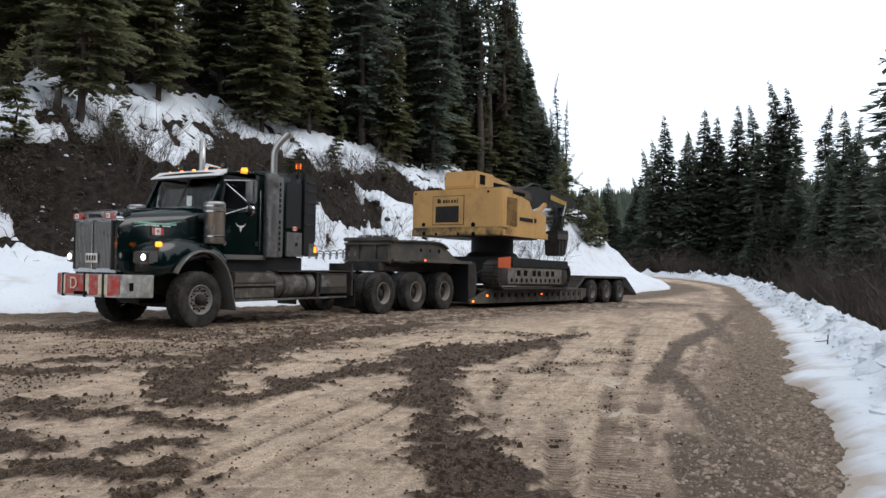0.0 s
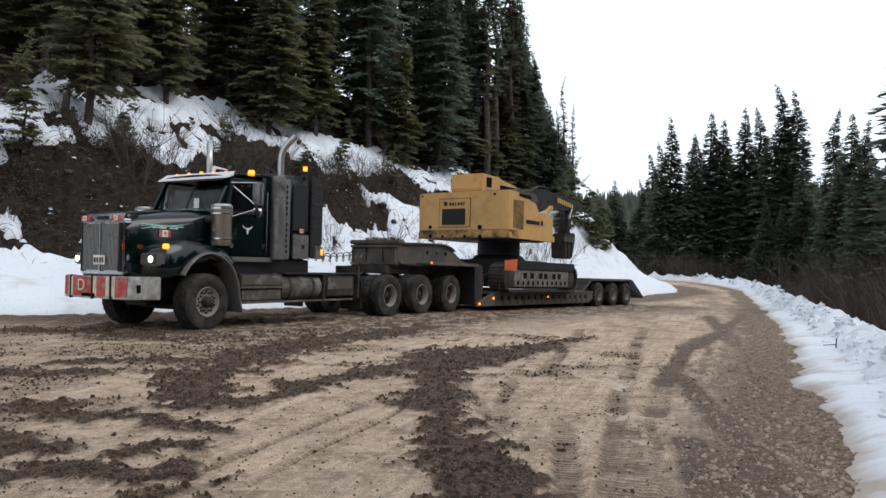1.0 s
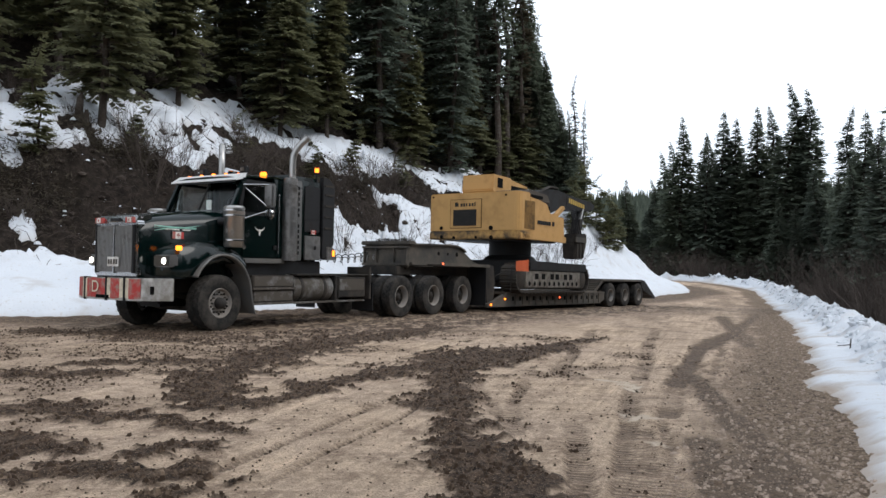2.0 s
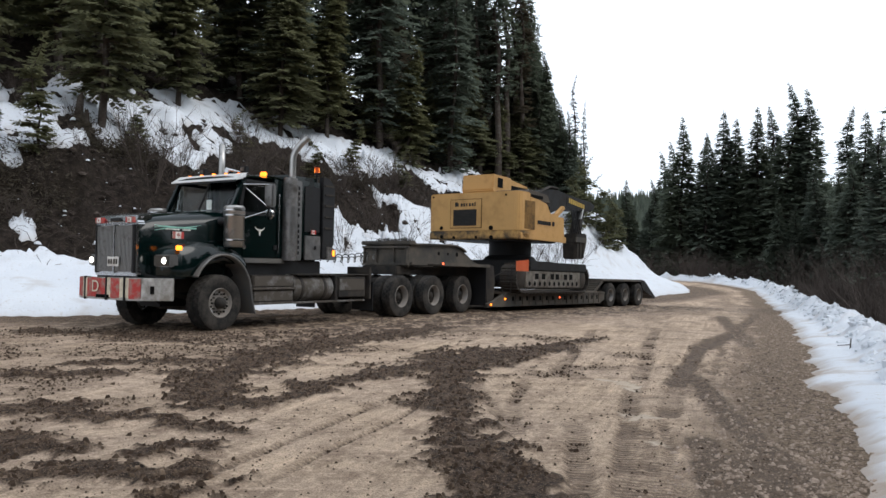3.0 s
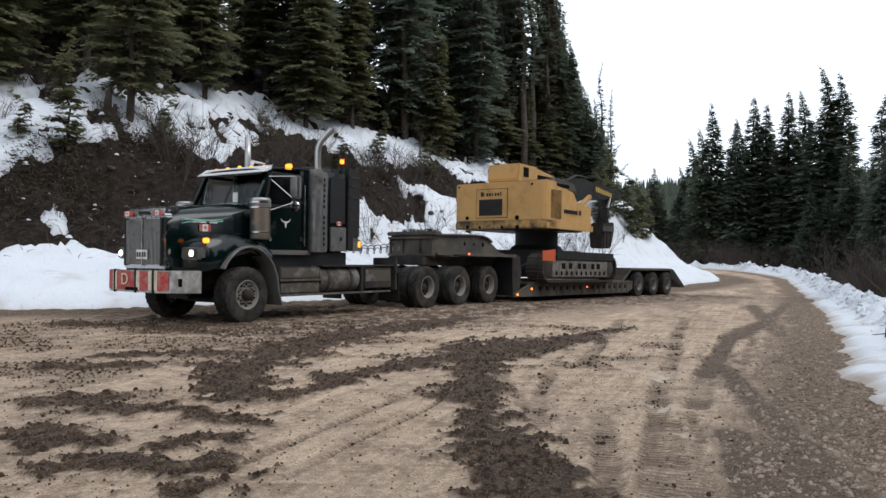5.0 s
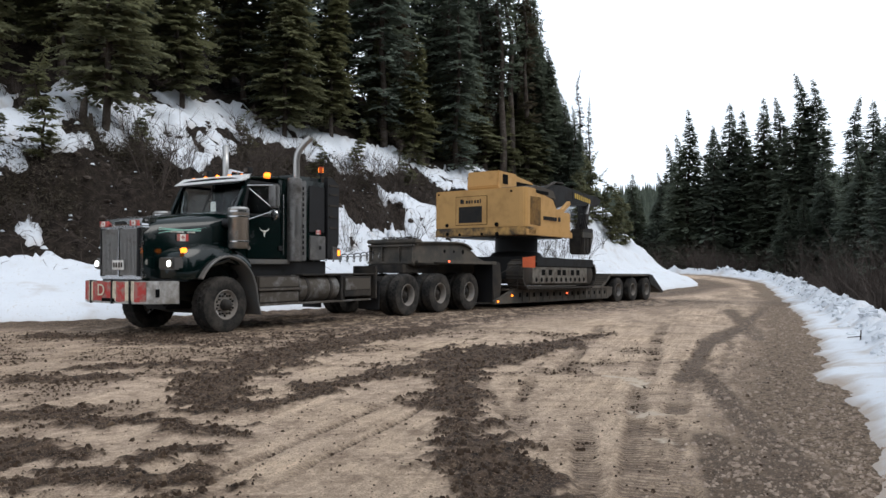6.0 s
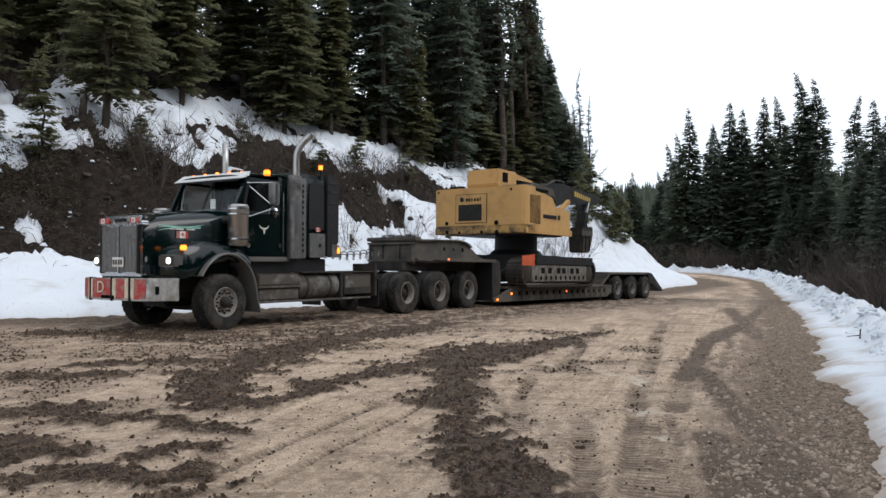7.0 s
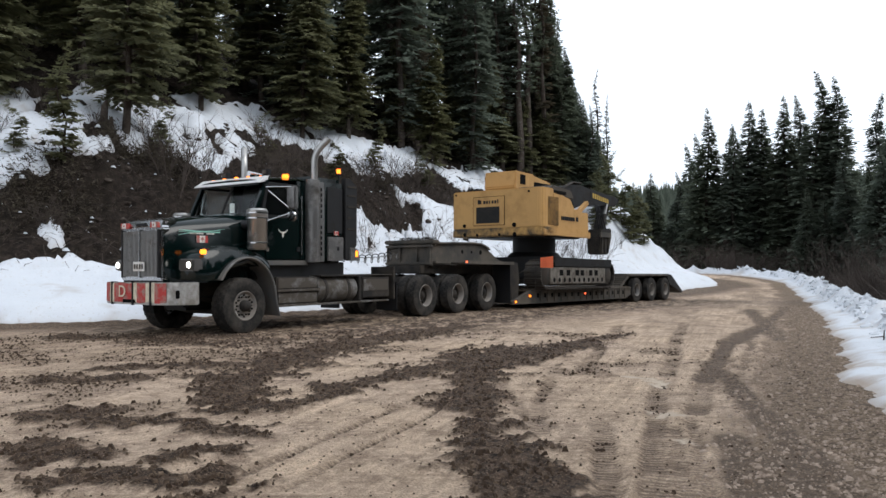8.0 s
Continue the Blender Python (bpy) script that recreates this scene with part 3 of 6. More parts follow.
lumps_object("snow_scraps", list(zip(fx[keep_], fy[keep_], fm[0][keep_], 0.02 + 0.12 * fs**5)), SNOW, "scraps of old snow on the bare bank", "snow", 0.5, 19, False)


# ---------------------------------------------------------------- trees
def mesh_from(name, verts, faces, mat, smooth=False):
    me = bpy.data.meshes.new(name)
    me.from_pydata([tuple(v) for v in verts], [], faces)
    me.materials.append(mat)
    if smooth:
        me.polygons.foreach_set("use_smooth", [True] * len(me.polygons))
    return me


def limb(verts, faces, pts, radii, sides=5):
    """A tapered tube along a few points."""
    first = len(verts)
    for p, r in zip(pts, radii):
        p = Vector(p)
        for k in range(sides):
            a = 2 * math.pi * k / sides
            verts.append(p + Vector((r * math.cos(a), r * math.sin(a), 0)))
    for i in range(len(pts) - 1):
        for k in range(sides):
            a, b = first + i * sides + k, first + i * sides + (k + 1) % sides
            faces.append((a, b, b + sides, a + sides))


def rod(verts, faces, a, b, r0, r1, sides=3):
    """A straight thin tube between two points in any direction."""
    a, b = Vector(a), Vector(b)
    q = (b - a).to_track_quat("Z", "Y")
    first = len(verts)
    for p, r in ((a, r0), (b, r1)):
        for k in range(sides):
            t = 2 * math.pi * k / sides
            verts.append(p + q @ Vector((r * math.cos(t), r * math.sin(t), 0)))
    for k in range(sides):
        i, j = first + k, first + (k + 1) % sides
        faces.append((i, j, j + sides, i + sides))


def conifer(seed, height, width, low, mat, density=1.0, droop=0.25, sparse=0.0, label="", fine=1.0):
    """A conifer: a tapered trunk and whorls of drooping limbs, each with many flat sprays of needles."""
    g = random.Random(seed)
    tv, tf, cv, cf = [], [], [], []
    lean = [Vector((g.uniform(-0.1, 0.1) * k, g.uniform(-0.1, 0.1) * k, height * k / 6)) for k in range(7)]
    limb(tv, tf, [(0, 0, -0.8), *lean], [height * 0.014] + [height * 0.0125 * (1 - k / 6.3) for k in range(7)], 7)

    def stem(z):
        k = min(5.999, max(0, z / height * 6))
        i = int(k)
        return lean[i].lerp(lean[i + 1], k - i)

    z = height * low
    while z < height * 0.985:
        f = (z - height * low) / (height * (1 - low))
        reach = width * (1 - f) ** 1.05 * (0.55 + 0.45 * min(1, f * 5)) + 0.05
        for k in range(max(3, int((5.5 + 3.5 * min(1, 2 * f)) * density))):
            if g.random() < sparse:
                continue
            a = g.uniform(0, 2 * math.pi)
            length = reach * g.uniform(0.68, 1.1)
            out = Vector((math.cos(a), math.sin(a), 0))
            side = Vector((-out.y, out.x, 0))
            base = stem(z + g.uniform(-0.28, 0.28))
            tip_drop = -droop * length + (0.6 * length if f > 0.8 else 0)
            if k % 2 == 0 and length > 0.7 and fine < 1.9:
                rod(tv, tf, base, base + out * length * 0.75 + Vector((0, 0, tip_drop * 0.6)), 0.018 + 0.006 * length, 0.006)
            count = max(3, int(length * 5.0 * density / fine**1.6))
            for j in range(count):
                u = (j + g.uniform(0.2, 0.9)) / count
                if u < 0.12 and length > 0.8:
                    continue
                p = base + out * (length * u) + Vector((0, 0, tip_drop * u**1.4))
                for sgn in (-1, 1):
                    s = fine * (0.36 + 0.5 * (1 - u)) * min(1.0, 0.5 + length * 0.35) * min(1.0, 0.28 + 2.6 * (1 - f)) * g.uniform(0.7, 1.3)
                    d = (out * g.uniform(0.35, 0.8) + side * sgn * g.uniform(0.5, 1.0) + Vector((0, 0, g.uniform(-0.5, 0.12)))).normalized()
                    w = d.cross(Vector((g.uniform(-0.4, 0.4), g.uniform(-0.4, 0.4), 1))).normalized() * s * g.uniform(0.16, 0.27)
                    i = len(cv)
                    m = p + d * s * 0.55
                    cv.extend((p, m + w, p + d * s, m - w + Vector((0, 0, -0.05 * s))))
                    cf.append((i, i + 1, i + 2, i + 3))
        z += (0.2 + 0.2 * (1 - f)) / density
    tree = new("conifer_tree")
    trunk = new("trunk", mesh_from("trunk", tv, tf, BARK, True))
    crown = new("crown", mesh_from("crown", cv, cf, mat))
    for part_ in (trunk, crown):
        part_.parent = tree
    return tagged(tree, label, "tree")


def shrub(seed, height, spread, stems=9, mat=None, forks=3):
    """A bare shrub: many thin forked stems."""
    g = random.Random(seed)
    v, f = [], []

    def grow(p, d, length, r, depth):
        q = p + d * length
        rod(v, f, p, q, r, r * 0.6)
        if depth:
            for k in range(g.choice((2, 2, 3))):
                e = (d + Vector((g.uniform(-0.7, 0.7), g.uniform(-0.7, 0.7), g.uniform(-0.15, 0.5)))).normalized()
                grow(p.lerp(q, g.uniform(0.45, 1)), e, length * g.uniform(0.5, 0.8), r * 0.6, depth - 1)

    for k in range(stems):
        a = g.uniform(0, 6.283)
        d = Vector((math.cos(a) * g.uniform(0, spread), math.sin(a) * g.uniform(0, spread), 1)).normalized()
        grow(Vector((math.cos(a) * 0.12, math.sin(a) * 0.12, -0.25)), d, height * g.uniform(0.3, 0.5), 0.010 + height * 0.002, forks)
    me = mesh_from("bare_shrub", v, f, mat or TWIG)
    return tagged(new("bare_shrub", me), "leafless brown shrub with thin upright stems", "shrub", "bare shrubs along the road")


SPRUCES = [conifer(11 + k, h, w, lo, SPRUCE, d, 0.3, 0, "tall dark green spruce", 0.92) for k, (h, w, lo, d) in enumerate([(18, 3.4, 0.05, 0.86), (20, 3.6, 0.08, 0.84), (15, 2.9, 0.04, 0.88), (22, 3.5, 0.12, 0.82)])]
FIRS = [conifer(31 + k, h, w, lo, FIR, d, 0.22, 0, "olive green fir on the snowy slope", 0.55) for k, (h, w, lo, d) in enumerate([(9, 2.1, 0.1, 1.35), (11, 2.3, 0.12, 1.3), (7, 1.6, 0.06, 1.4)])]
THIN = [conifer(51 + k, h, w, lo, m, d, 0.15, sp, "slim half-bare conifer with thin crown") for k, (h, w, lo, d, sp, m) in enumerate([(21, 1.5, 0.25, 0.9, 0.4, SPRUCE), (18, 1.3, 0.2, 0.9, 0.45, DEADN), (23, 1.6, 0.35, 0.85, 0.35, SPRUCE)])]
SAPLINGS = [conifer(71 + k, h, w, 0.05, FIR, 1.5, 0.05, 0.35, "small young fir sapling in the snow", 0.5) for k, (h, w) in enumerate([(2.4, 0.6), (3.2, 0.75)])]
ROUGH = [conifer(91, 14, 2.4, 0.12, DEADN, 1.0, 0.35, 0.1, "dark brownish conifer with dry lower limbs")]
SHRUBS = [shrub(5, 2.2, 0.5), shrub(6, 3.0, 0.6, 8), shrub(7, 1.5, 0.8, 10)]
FULL = [conifer(111 + k, h, w, lo, SPRUCE, d, 0.32, 0, "tall dense dark green spruce", 1.3) for k, (h, w, lo, d) in enumerate([(18, 3.5, 0.02, 1.0), (20, 3.6, 0.03, 1.0), (16, 3.4, 0.02, 1.0)])]
COARSE = [conifer(121 + k, h, w, lo, SPRUCE, 0.75, 0.3, 0, "dense dark green spruce in the wood", 2.0) for k, (h, w, lo) in enumerate([(18, 3.8, 0.03), (21, 3.9, 0.05)])]
THICKETS = [shrub(8, 1.7, 0.8, 17), shrub(9, 2.1, 0.7, 15)]
placed = set()


def plant(kind, x, y, scale=1.0, turn=0.0, sink=0.0, group="", girth=1.0):
    """Puts the first of a kind in place, then copies of it."""
    z = ground_z(x, y) - sink
    m = pose(x, y, z, 0, 0, turn)
    if kind in placed:
        ob = copy_thing(kind, m)
    else:
        ob = kind
        ob.matrix_basis = m
        placed.add(kind)
    ob.scale = (scale * girth, scale * girth, scale)
    if group:
        tagged(ob, group=group)
    return ob


def stand(kinds, x0, x1, y0, y1, step, keep, seed, smin, smax, group):
    """Fills a stretch of plan with trees at uneven spacing, where keep(n, r, x, y) holds."""
    g = random.Random(seed)
    x = x0
    while x < x1:
        y = y0
        while y < y1:
            px, py = x + g.uniform(-0.45, 0.45) * step, y + g.uniform(-0.45, 0.45) * step
            m = masks(np.array([px]), np.array([py]))
            if keep(m[1][0], m[2][0], px, py) and g.random() < 0.9:
                plant(g.choice(kinds), px, py, g.uniform(smin, smax), g.uniform(0, 360), 0.1, group)
            y += step
        x += step


# firs along the upper edge of the snow
for kind, x, y, s in ((1, -10.4, 25.1, 1.0), (0, -9.9, 31.2, 1.0), (0, -14.5, 24.6, 1.0), (1, -12.9, 27.5, 1.05), (0, -6.4, 34.2, 1.05), (1, -4.6, 36.2, 0.8), (2, -0.9, 39.4, 1.0), (2, -2.6, 39.6, 0.85), (0, -17.0, 24.5, 1.0), (1, -15.6, 28.5, 1.1), (1, -8.6, 36.0, 1.1)):
    plant(FIRS[kind], x, y, s, 77 * x, 0.1, "firs on the slope")
for kind, x, y, s in ((1, -10.9, 22.2, 1.05), (0, -9.4, 25.4, 0.8), (0, -7.2, 31.0, 0.8), (0, -3.2, 33.5, 0.9), (0, -12.4, 22.4, 0.7), (0, -1.0, 35.4, 0.8), (0, -4.6, 31.2, 0.75)):
    plant(SAPLINGS[kind], x, y, s, 50 * x, 0.1, "saplings on the slope")
for x, y, s in ((1.2, 44.6, 0.8), (2.8, 45.6, 0.9), (4.2, 46.6, 0.75), (5.4, 47.6, 0.85), (6.4, 48.2, 0.7), (0.2, 43.4, 0.7)):
    plant(FIRS[2], x, y, s, 60 * x, 0.1, "firs on the slope", 1.3)
# the wood on the slope: dense, dark, with slim tops towards the bend
stand(SPRUCES + ROUGH, -44, 14, 22, 76, 3.6, lambda n, r, x, y: 11.2 < n < 18.5 and x > -0.66 * y - 4, 1, 0.75, 1.15, "trees on the slope")
stand(SPRUCES + THIN + ROUGH, -2, 17, 36, 72, 2.9, lambda n, r, x, y: 8.8 < n < 14.5 and y < 60 and x < 0.13 * y, 3, 0.6, 0.95, "trees above the bend")
# the wood beyond the bend and in the valley
stand(COARSE, 6, 84, 74, 98, 5.2, lambda n, r, x, y: r > 6 and x > 0.30 * y, 4, 0.66, 0.9, "trees across the valley")
stand(COARSE, 6, 40, 74, 98, 4.6, lambda n, r, x, y: r > 6 and 0.16 * y < x < 0.31 * y, 14, 0.4, 0.58, "low trees across the valley")
stand(SPRUCES + FIRS[:1], 20, 62, 22, 74, 5.5, lambda n, r, x, y: 7 < r < 34 and x > 0.5 * y, 5, 0.4, 0.62, "trees beside the road")
# unseen wood behind, down the valley side and along the bank, added to dim the truck
stand(COARSE, -30, 44, -55, 20, 5.6, lambda n, r, x, y: 8 < r < 34 and x > 0.72 * y - 1, 6, 0.8, 1.15, "trees beside the road")
stand(COARSE, -80, -16, -6, 40, 6.0, lambda n, r, x, y: 9 < n < 26 and x < -0.66 * y - 4, 7, 0.8, 1.15, "trees on the slope")
# the tall spruces that stand out against the sky: bearing from the bend, distance, height
for bearing, far, top in ((14.6, 88, 12.5), (16.3, 86, 12.2), (18.3, 80, 17.8), (19.9, 84, 16.6), (20.9, 80, 18.4), (21.8, 80, 17.6), (23.4, 78, 18.2), (24.1, 80, 18.6), (25.3, 76, 19.8), (26.4, 76, 19.0), (28.9, 70, 16.0), (30.6, 44, 10.0), (34.6, 34, 17.0), (29.6, 62, 14.0)):
    x, y = far * math.sin(radians(bearing)), far * math.cos(radians(bearing))
    k = FULL[int(bearing * 10) % 3]
    plant(k, x, y, (0.95 * top - 0.3 - ground_z(x, y)) / (18, 20, 16)[FULL.index(k)], bearing * 40, 0.1, "tall spruces across the valley", 1.25)
g = random.Random(19)
for k in range(34):
    bearing, far = 15.2 + 0.62 * k, g.uniform(62, 72)
    if bearing > 26:
        far -= 1.6 * (bearing - 26)
    x, y = far * math.sin(radians(bearing)), far * math.cos(radians(bearing))
    if masks(np.array([x]), np.array([y]))[2][0] > 5:
        plant(FULL[k % 3], x, y, g.uniform(0.42, 0.66) * (1.0 if bearing > 17.5 else 0.7), g.uniform(0, 360), 0.1, "trees across the valley", 1.3)
for bearing, far, top in ((7.2, 52, 19.5), (7.9, 52, 16.6), (8.7, 52, 13.6), (9.3, 53, 12.8), (9.8, 52, 12.2), (10.3, 53, 11.6), (10.9, 54, 10.0), (8.3, 49, 13.0), (9.5, 50, 9.5), (7.5, 50, 18.2), (8.1, 54, 16.6), (8.9, 51, 14.2), (10.1, 50, 10.6), (6.2, 50, 16.5), (8.5, 50, 15.2), (9.1, 53, 14.0), (9.6, 51, 12.6), (10.3, 50, 11.6), (10.7, 52, 10.6), (11.2, 53, 8.8)):
    x, y = far * math.sin(radians(bearing)), far * math.cos(radians(bearing))
    k = (FULL + SPRUCES)[int(bearing * 10) % 7]
    plant(k, x, y, max(0.25, (top - ground_z(x, y)) / (18, 20, 16, 18, 20, 15, 22)[(FULL + SPRUCES).index(k)]), bearing * 40, 0.1, "trees above the bend", 1.25)
for bearing, far, top in ((3.0, 47, 23.0), (3.9, 46, 21.5), (4.6, 47, 23.0), (5.3, 46, 22.0), (5.9, 47, 23.0), (6.5, 49, 22.0), (7.0, 48, 20.5), (7.4, 50, 19.5), (2.0, 46, 23.0), (8.0, 51, 17.5)):
    x, y = far * math.sin(radians(bearing)), far * math.cos(radians(bearing))
    k = int(bearing * 10) % 3
    plant(THIN[k], x, y, (top - ground_z(x, y)) / (21, 18, 23)[k], bearing * 40, 0.1, "slim conifers above the bend", 1.2)
plant(THIN[1], 9.9, 52.5, 0.5, 30, 0.1, "slim conifers above the bend")
plant(THIN[0], 10.6, 52.0, 0.36, 80, 0.1, "slim conifers above the bend")
for x, y, s in ((9.0, 45.4, 1.25), (9.8, 46.8, 1.4), (10.6, 47.8, 1.1), (11.6, 48.9, 0.9), (8.4, 44.4, 1.0), (11.2, 47.4, 1.2), (12.0, 48.4, 1.0), (10.7, 46.4, 0.9)):
    plant(SAPLINGS[1], x, y, s, 90 * x, 0.1, "snowy saplings above the bend")
g = random.Random(9)
for k in range(95):
    i0 = int(np.argmin(np.abs(ROAD_EDGE[:90, 1] - g.uniform(7, 52))))
    x0, y0 = ROAD_EDGE[i0]
    off = g.uniform(2.3, 5.5)
    plant(g.choice(THICKETS), x0 + 0.92 * off, y0 - 0.4 * off, g.uniform(0.7, 1.25), g.uniform(0, 360), group="bare shrubs along the road")
for k in range(70):
    t = g.uniform(9, 74)
    i0 = int(np.argmin(np.abs(ROAD_EDGE[:90, 1] - t)))
    x0, y0 = ROAD_EDGE[i0]
    plant(g.choice(SHRUBS[:2]), x0 + g.uniform(3.4, 9.0), y0 + g.uniform(-2, 2), g.uniform(1.0, 2.0), g.uniform(0, 360), group="bare shrubs along the road")
for k in range(60):
    px = g.uniform(12, 40)
    py = float(np.interp(px, [-10, 13, 21, 22, 40], [88, 77, 66, 60, 60])) + g.uniform(4.5, 9)
    plant(g.choice(SHRUBS[:2]), px, py, g.uniform(1.0, 1.9), g.uniform(0, 360), group="bare shrubs beyond the bend")
for k in range(60):
    t = g.uniform(-17, 10)
    px, py = t, np.interp(t, [-22, -9.4, -3.6, 5.5, 13.2], [14.6, 17.4, 22, 33, 43]) + g.uniform(3.2, 10)
    plant(g.choice(SHRUBS), px, py, g.uniform(0.4, 0.95), g.uniform(0, 360), group="bare shrubs on the slope")


for kind, x, y, s in ((1, -1.7, 33.7, 1.15), (1, -1.1, 34.6, 0.95), (0, -3.3, 31.6, 1.0), (1, -8.4, 24.0, 1.2), (0, -8.0, 24.8, 1.1), (0, -6.9, 30.4, 1.2), (2, -6.4, 31.2, 1.3), (0, -7.3, 29.6, 1.0), (1, -5.2, 31.0, 1.0), (0, -2.4, 32.6, 1.1)):
    plant(SHRUBS[kind], x, y, s, 70 * x, group="bare shrubs on the slope")


def far_woods():
    """Conifers on the far hill, joined."""
    gg = np.random.default_rng(77)
    px, py = gg.uniform(20, 420, 9000), gg.uniform(120, 560, 9000)
    ok = (px > 0.1 * py) & (px < 0.75 * py)
    px, py = px[ok], py[ok]
    pz = masks(px, py)[0]
    v, f = [], []
    for x, y, z in zip(px, py, pz):
        h, w = gg.uniform(9, 17), gg.uniform(1.6, 2.6)
        a0 = gg.uniform(0, 6)
        for lo, hi, ww in ((0.05, 0.6, 1.0), (0.4, 1.0, 0.6)):
            i = len(v)
            v.extend((x + w * ww * gg.uniform(0.7, 1.3) * math.cos(a0 + k * 1.2566), y + w * ww * math.sin(a0 + k * 1.2566), z + h * lo) for k in range(5))
            v.append((x, y, z + h * hi))
            f.extend((i + k, i + (k + 1) % 5, i + 5) for k in range(5))
    tagged(new("far_woods", mesh_from("far_woods", v, f, SPRUCE)), "distant conifer woods on the ridge", "woods", kind="stuff")


far_woods()

def bank_litter():
    """Roots, dead twigs and low dark brush that hang over the cut bank."""
    gg = np.random.default_rng(41)
    x, y = gg.uniform(-20, 9, 26000), gg.uniform(16, 46, 26000)
    m = masks(x, y)
    ok = (m[1] > 2.4) & (m[1] < 8.2) & (gg.random(26000) < 0.35 + 0.65 * (fbm(x, y, 0.9, 3, seed=44) > 0.52))
    v, f, bv, bf = [], [], [], []
    for px, py, pz, n in zip(x[ok], y[ok], m[0][ok], m[1][ok]):
        d = Vector((gg.normal(), gg.normal() - 0.8, gg.normal(0.1, 0.7))).normalized()
        a = Vector((px, py, pz))
        ln = gg.uniform(0.2, 0.8)
        b = a + d * ln * 0.5 + Vector((0, 0, 0.05))
        rod(v, f, a, b, 0.010, 0.007)
        rod(v, f, b, b + (d + Vector((gg.normal(0, 0.4), gg.normal(0, 0.4), -0.35))) * ln * 0.5, 0.007, 0.003)
    tagged(new("bank_twigs", mesh_from("bank_twigs", v, f, TWIG)), "dead twigs and roots hanging on the bank", "twigs", kind="stuff")
    for cx, cy, wide, count in ((-10.6, 21.6, 1.1, 500), (-11.6, 21.2, 0.9, 350), (-9.6, 24.6, 1.0, 420), (-8.8, 25.0, 0.7, 280), (-10.4, 24.2, 0.6, 260), (-4.2, 31.8, 0.8, 320), (-2.9, 33.0, 1.0, 420), (-1.2, 36.2, 0.9, 360), (-6.9, 29.3, 0.8, 300), (-5.6, 31.5, 0.7, 260)):
        px, py = gg.normal(cx, wide * 0.5, 3 * count), gg.normal(cy, wide * 0.5, 3 * count)
        pz = masks(px, py)[0]
        for qx, qy, qz in zip(px, py, pz):
            p = Vector((qx, qy, qz + gg.uniform(-0.05, 0.45)))
            d = Vector((gg.normal(), gg.normal() - 0.4, gg.normal(0.1, 0.6))).normalized()
            size = gg.uniform(0.07, 0.2)
            w = d.cross(Vector((gg.normal(), gg.normal(), 1.0))).normalized() * size * 0.12
            i = len(bv)
            bv.extend((p, p + d * size * 0.5 + w, p + d * size, p + d * size * 0.5 - w))
            bf.append((i, i + 1, i + 2, i + 3))
    tagged(new("low_brush", mesh_from("low_brush", bv, bf, DEADN)), "low dark evergreen brush on the bank edge", "brush", kind="stuff")


bank_litter()

# a broken stump at the bank's edge
sv, sf = [], []
limb(sv, sf, [(0, 0, -0.4), (0.02, 0, 0.4), (0.04, 0.02, 0.75), (0.1, 0.0, 0.95)], [0.17, 0.13, 0.11, 0.03], 8)
limb(sv, sf, [(0.22, 0, -0.4), (0.24, 0, 0.25), (0.26, 0.03, 0.42)], [0.13, 0.1, 0.03], 7)
stump = tagged(new("tree_stump", mesh_from("tree_stump", sv, sf, BARK, True)), "dark broken stump at the edge of the bank", "stump")
stump.matrix_basis = pose(-10.9, 24.6, ground_z(-10.9, 24.6))
# a short stick in the snow berm
kv, kf = [], []
rod(kv, kf, (0, 0, -0.1), (0.03, 0.02, 0.15), 0.014, 0.01, 6)
rod(kv, kf, (0.02, 0.02, 0.06), (-0.16, 0.05, 0.04), 0.008, 0.005, 5)
stick_ = tagged(new("broken_stick", mesh_from("broken_stick", kv, kf, BARK)), "short broken stick poking out of the snow", "stick")
stick_.matrix_basis = pose(6.4, 11.6, ground_z(6.4, 11.6) + 0.12)


# ---------------------------------------------------------------- building helpers
def part(name, bm, mat, parent=None, label="", smooth=False):
    """Links a bmesh as one mesh object under a thing or a part."""
    me = bpy.data.meshes.new(name)
    bmesh.ops.recalc_face_normals(bm, faces=bm.faces)
    bm.to_mesh(me)
    bm.free()
    me.materials.append(mat)
    if smooth:
        me.polygons.foreach_set("use_smooth", [True] * len(me.polygons))
        me.set_sharp_from_angle(angle=radians(38))
    ob = new(name, me)
    if parent:
        ob.parent = parent
    return tagged(ob, label)


def add_box(bm, x0, x1, y0, y1, z0, z1, bevel=0.012):
    made = bmesh.ops.create_cube(bm, size=1, matrix=Matrix.Translation(((x0 + x1) / 2, (y0 + y1) / 2, (z0 + z1) / 2)) @ Matrix.Diagonal((x1 - x0, y1 - y0, z1 - z0, 1)))
    if bevel:
        edges = list({e for v in made["verts"] for e in v.link_edges})
        bmesh.ops.bevel(bm, geom=edges, offset=min(bevel, 0.3 * min(abs(x1 - x0), abs(y1 - y0), abs(z1 - z0))), segments=2, affect="EDGES")
    return bm


def box(name, x0, x1, y0, y1, z0, z1, mat, parent=None, label="", bevel=0.012):
    return part(name, add_box(bmesh.new(), x0, x1, y0, y1, z0, z1, bevel), mat, parent, label)


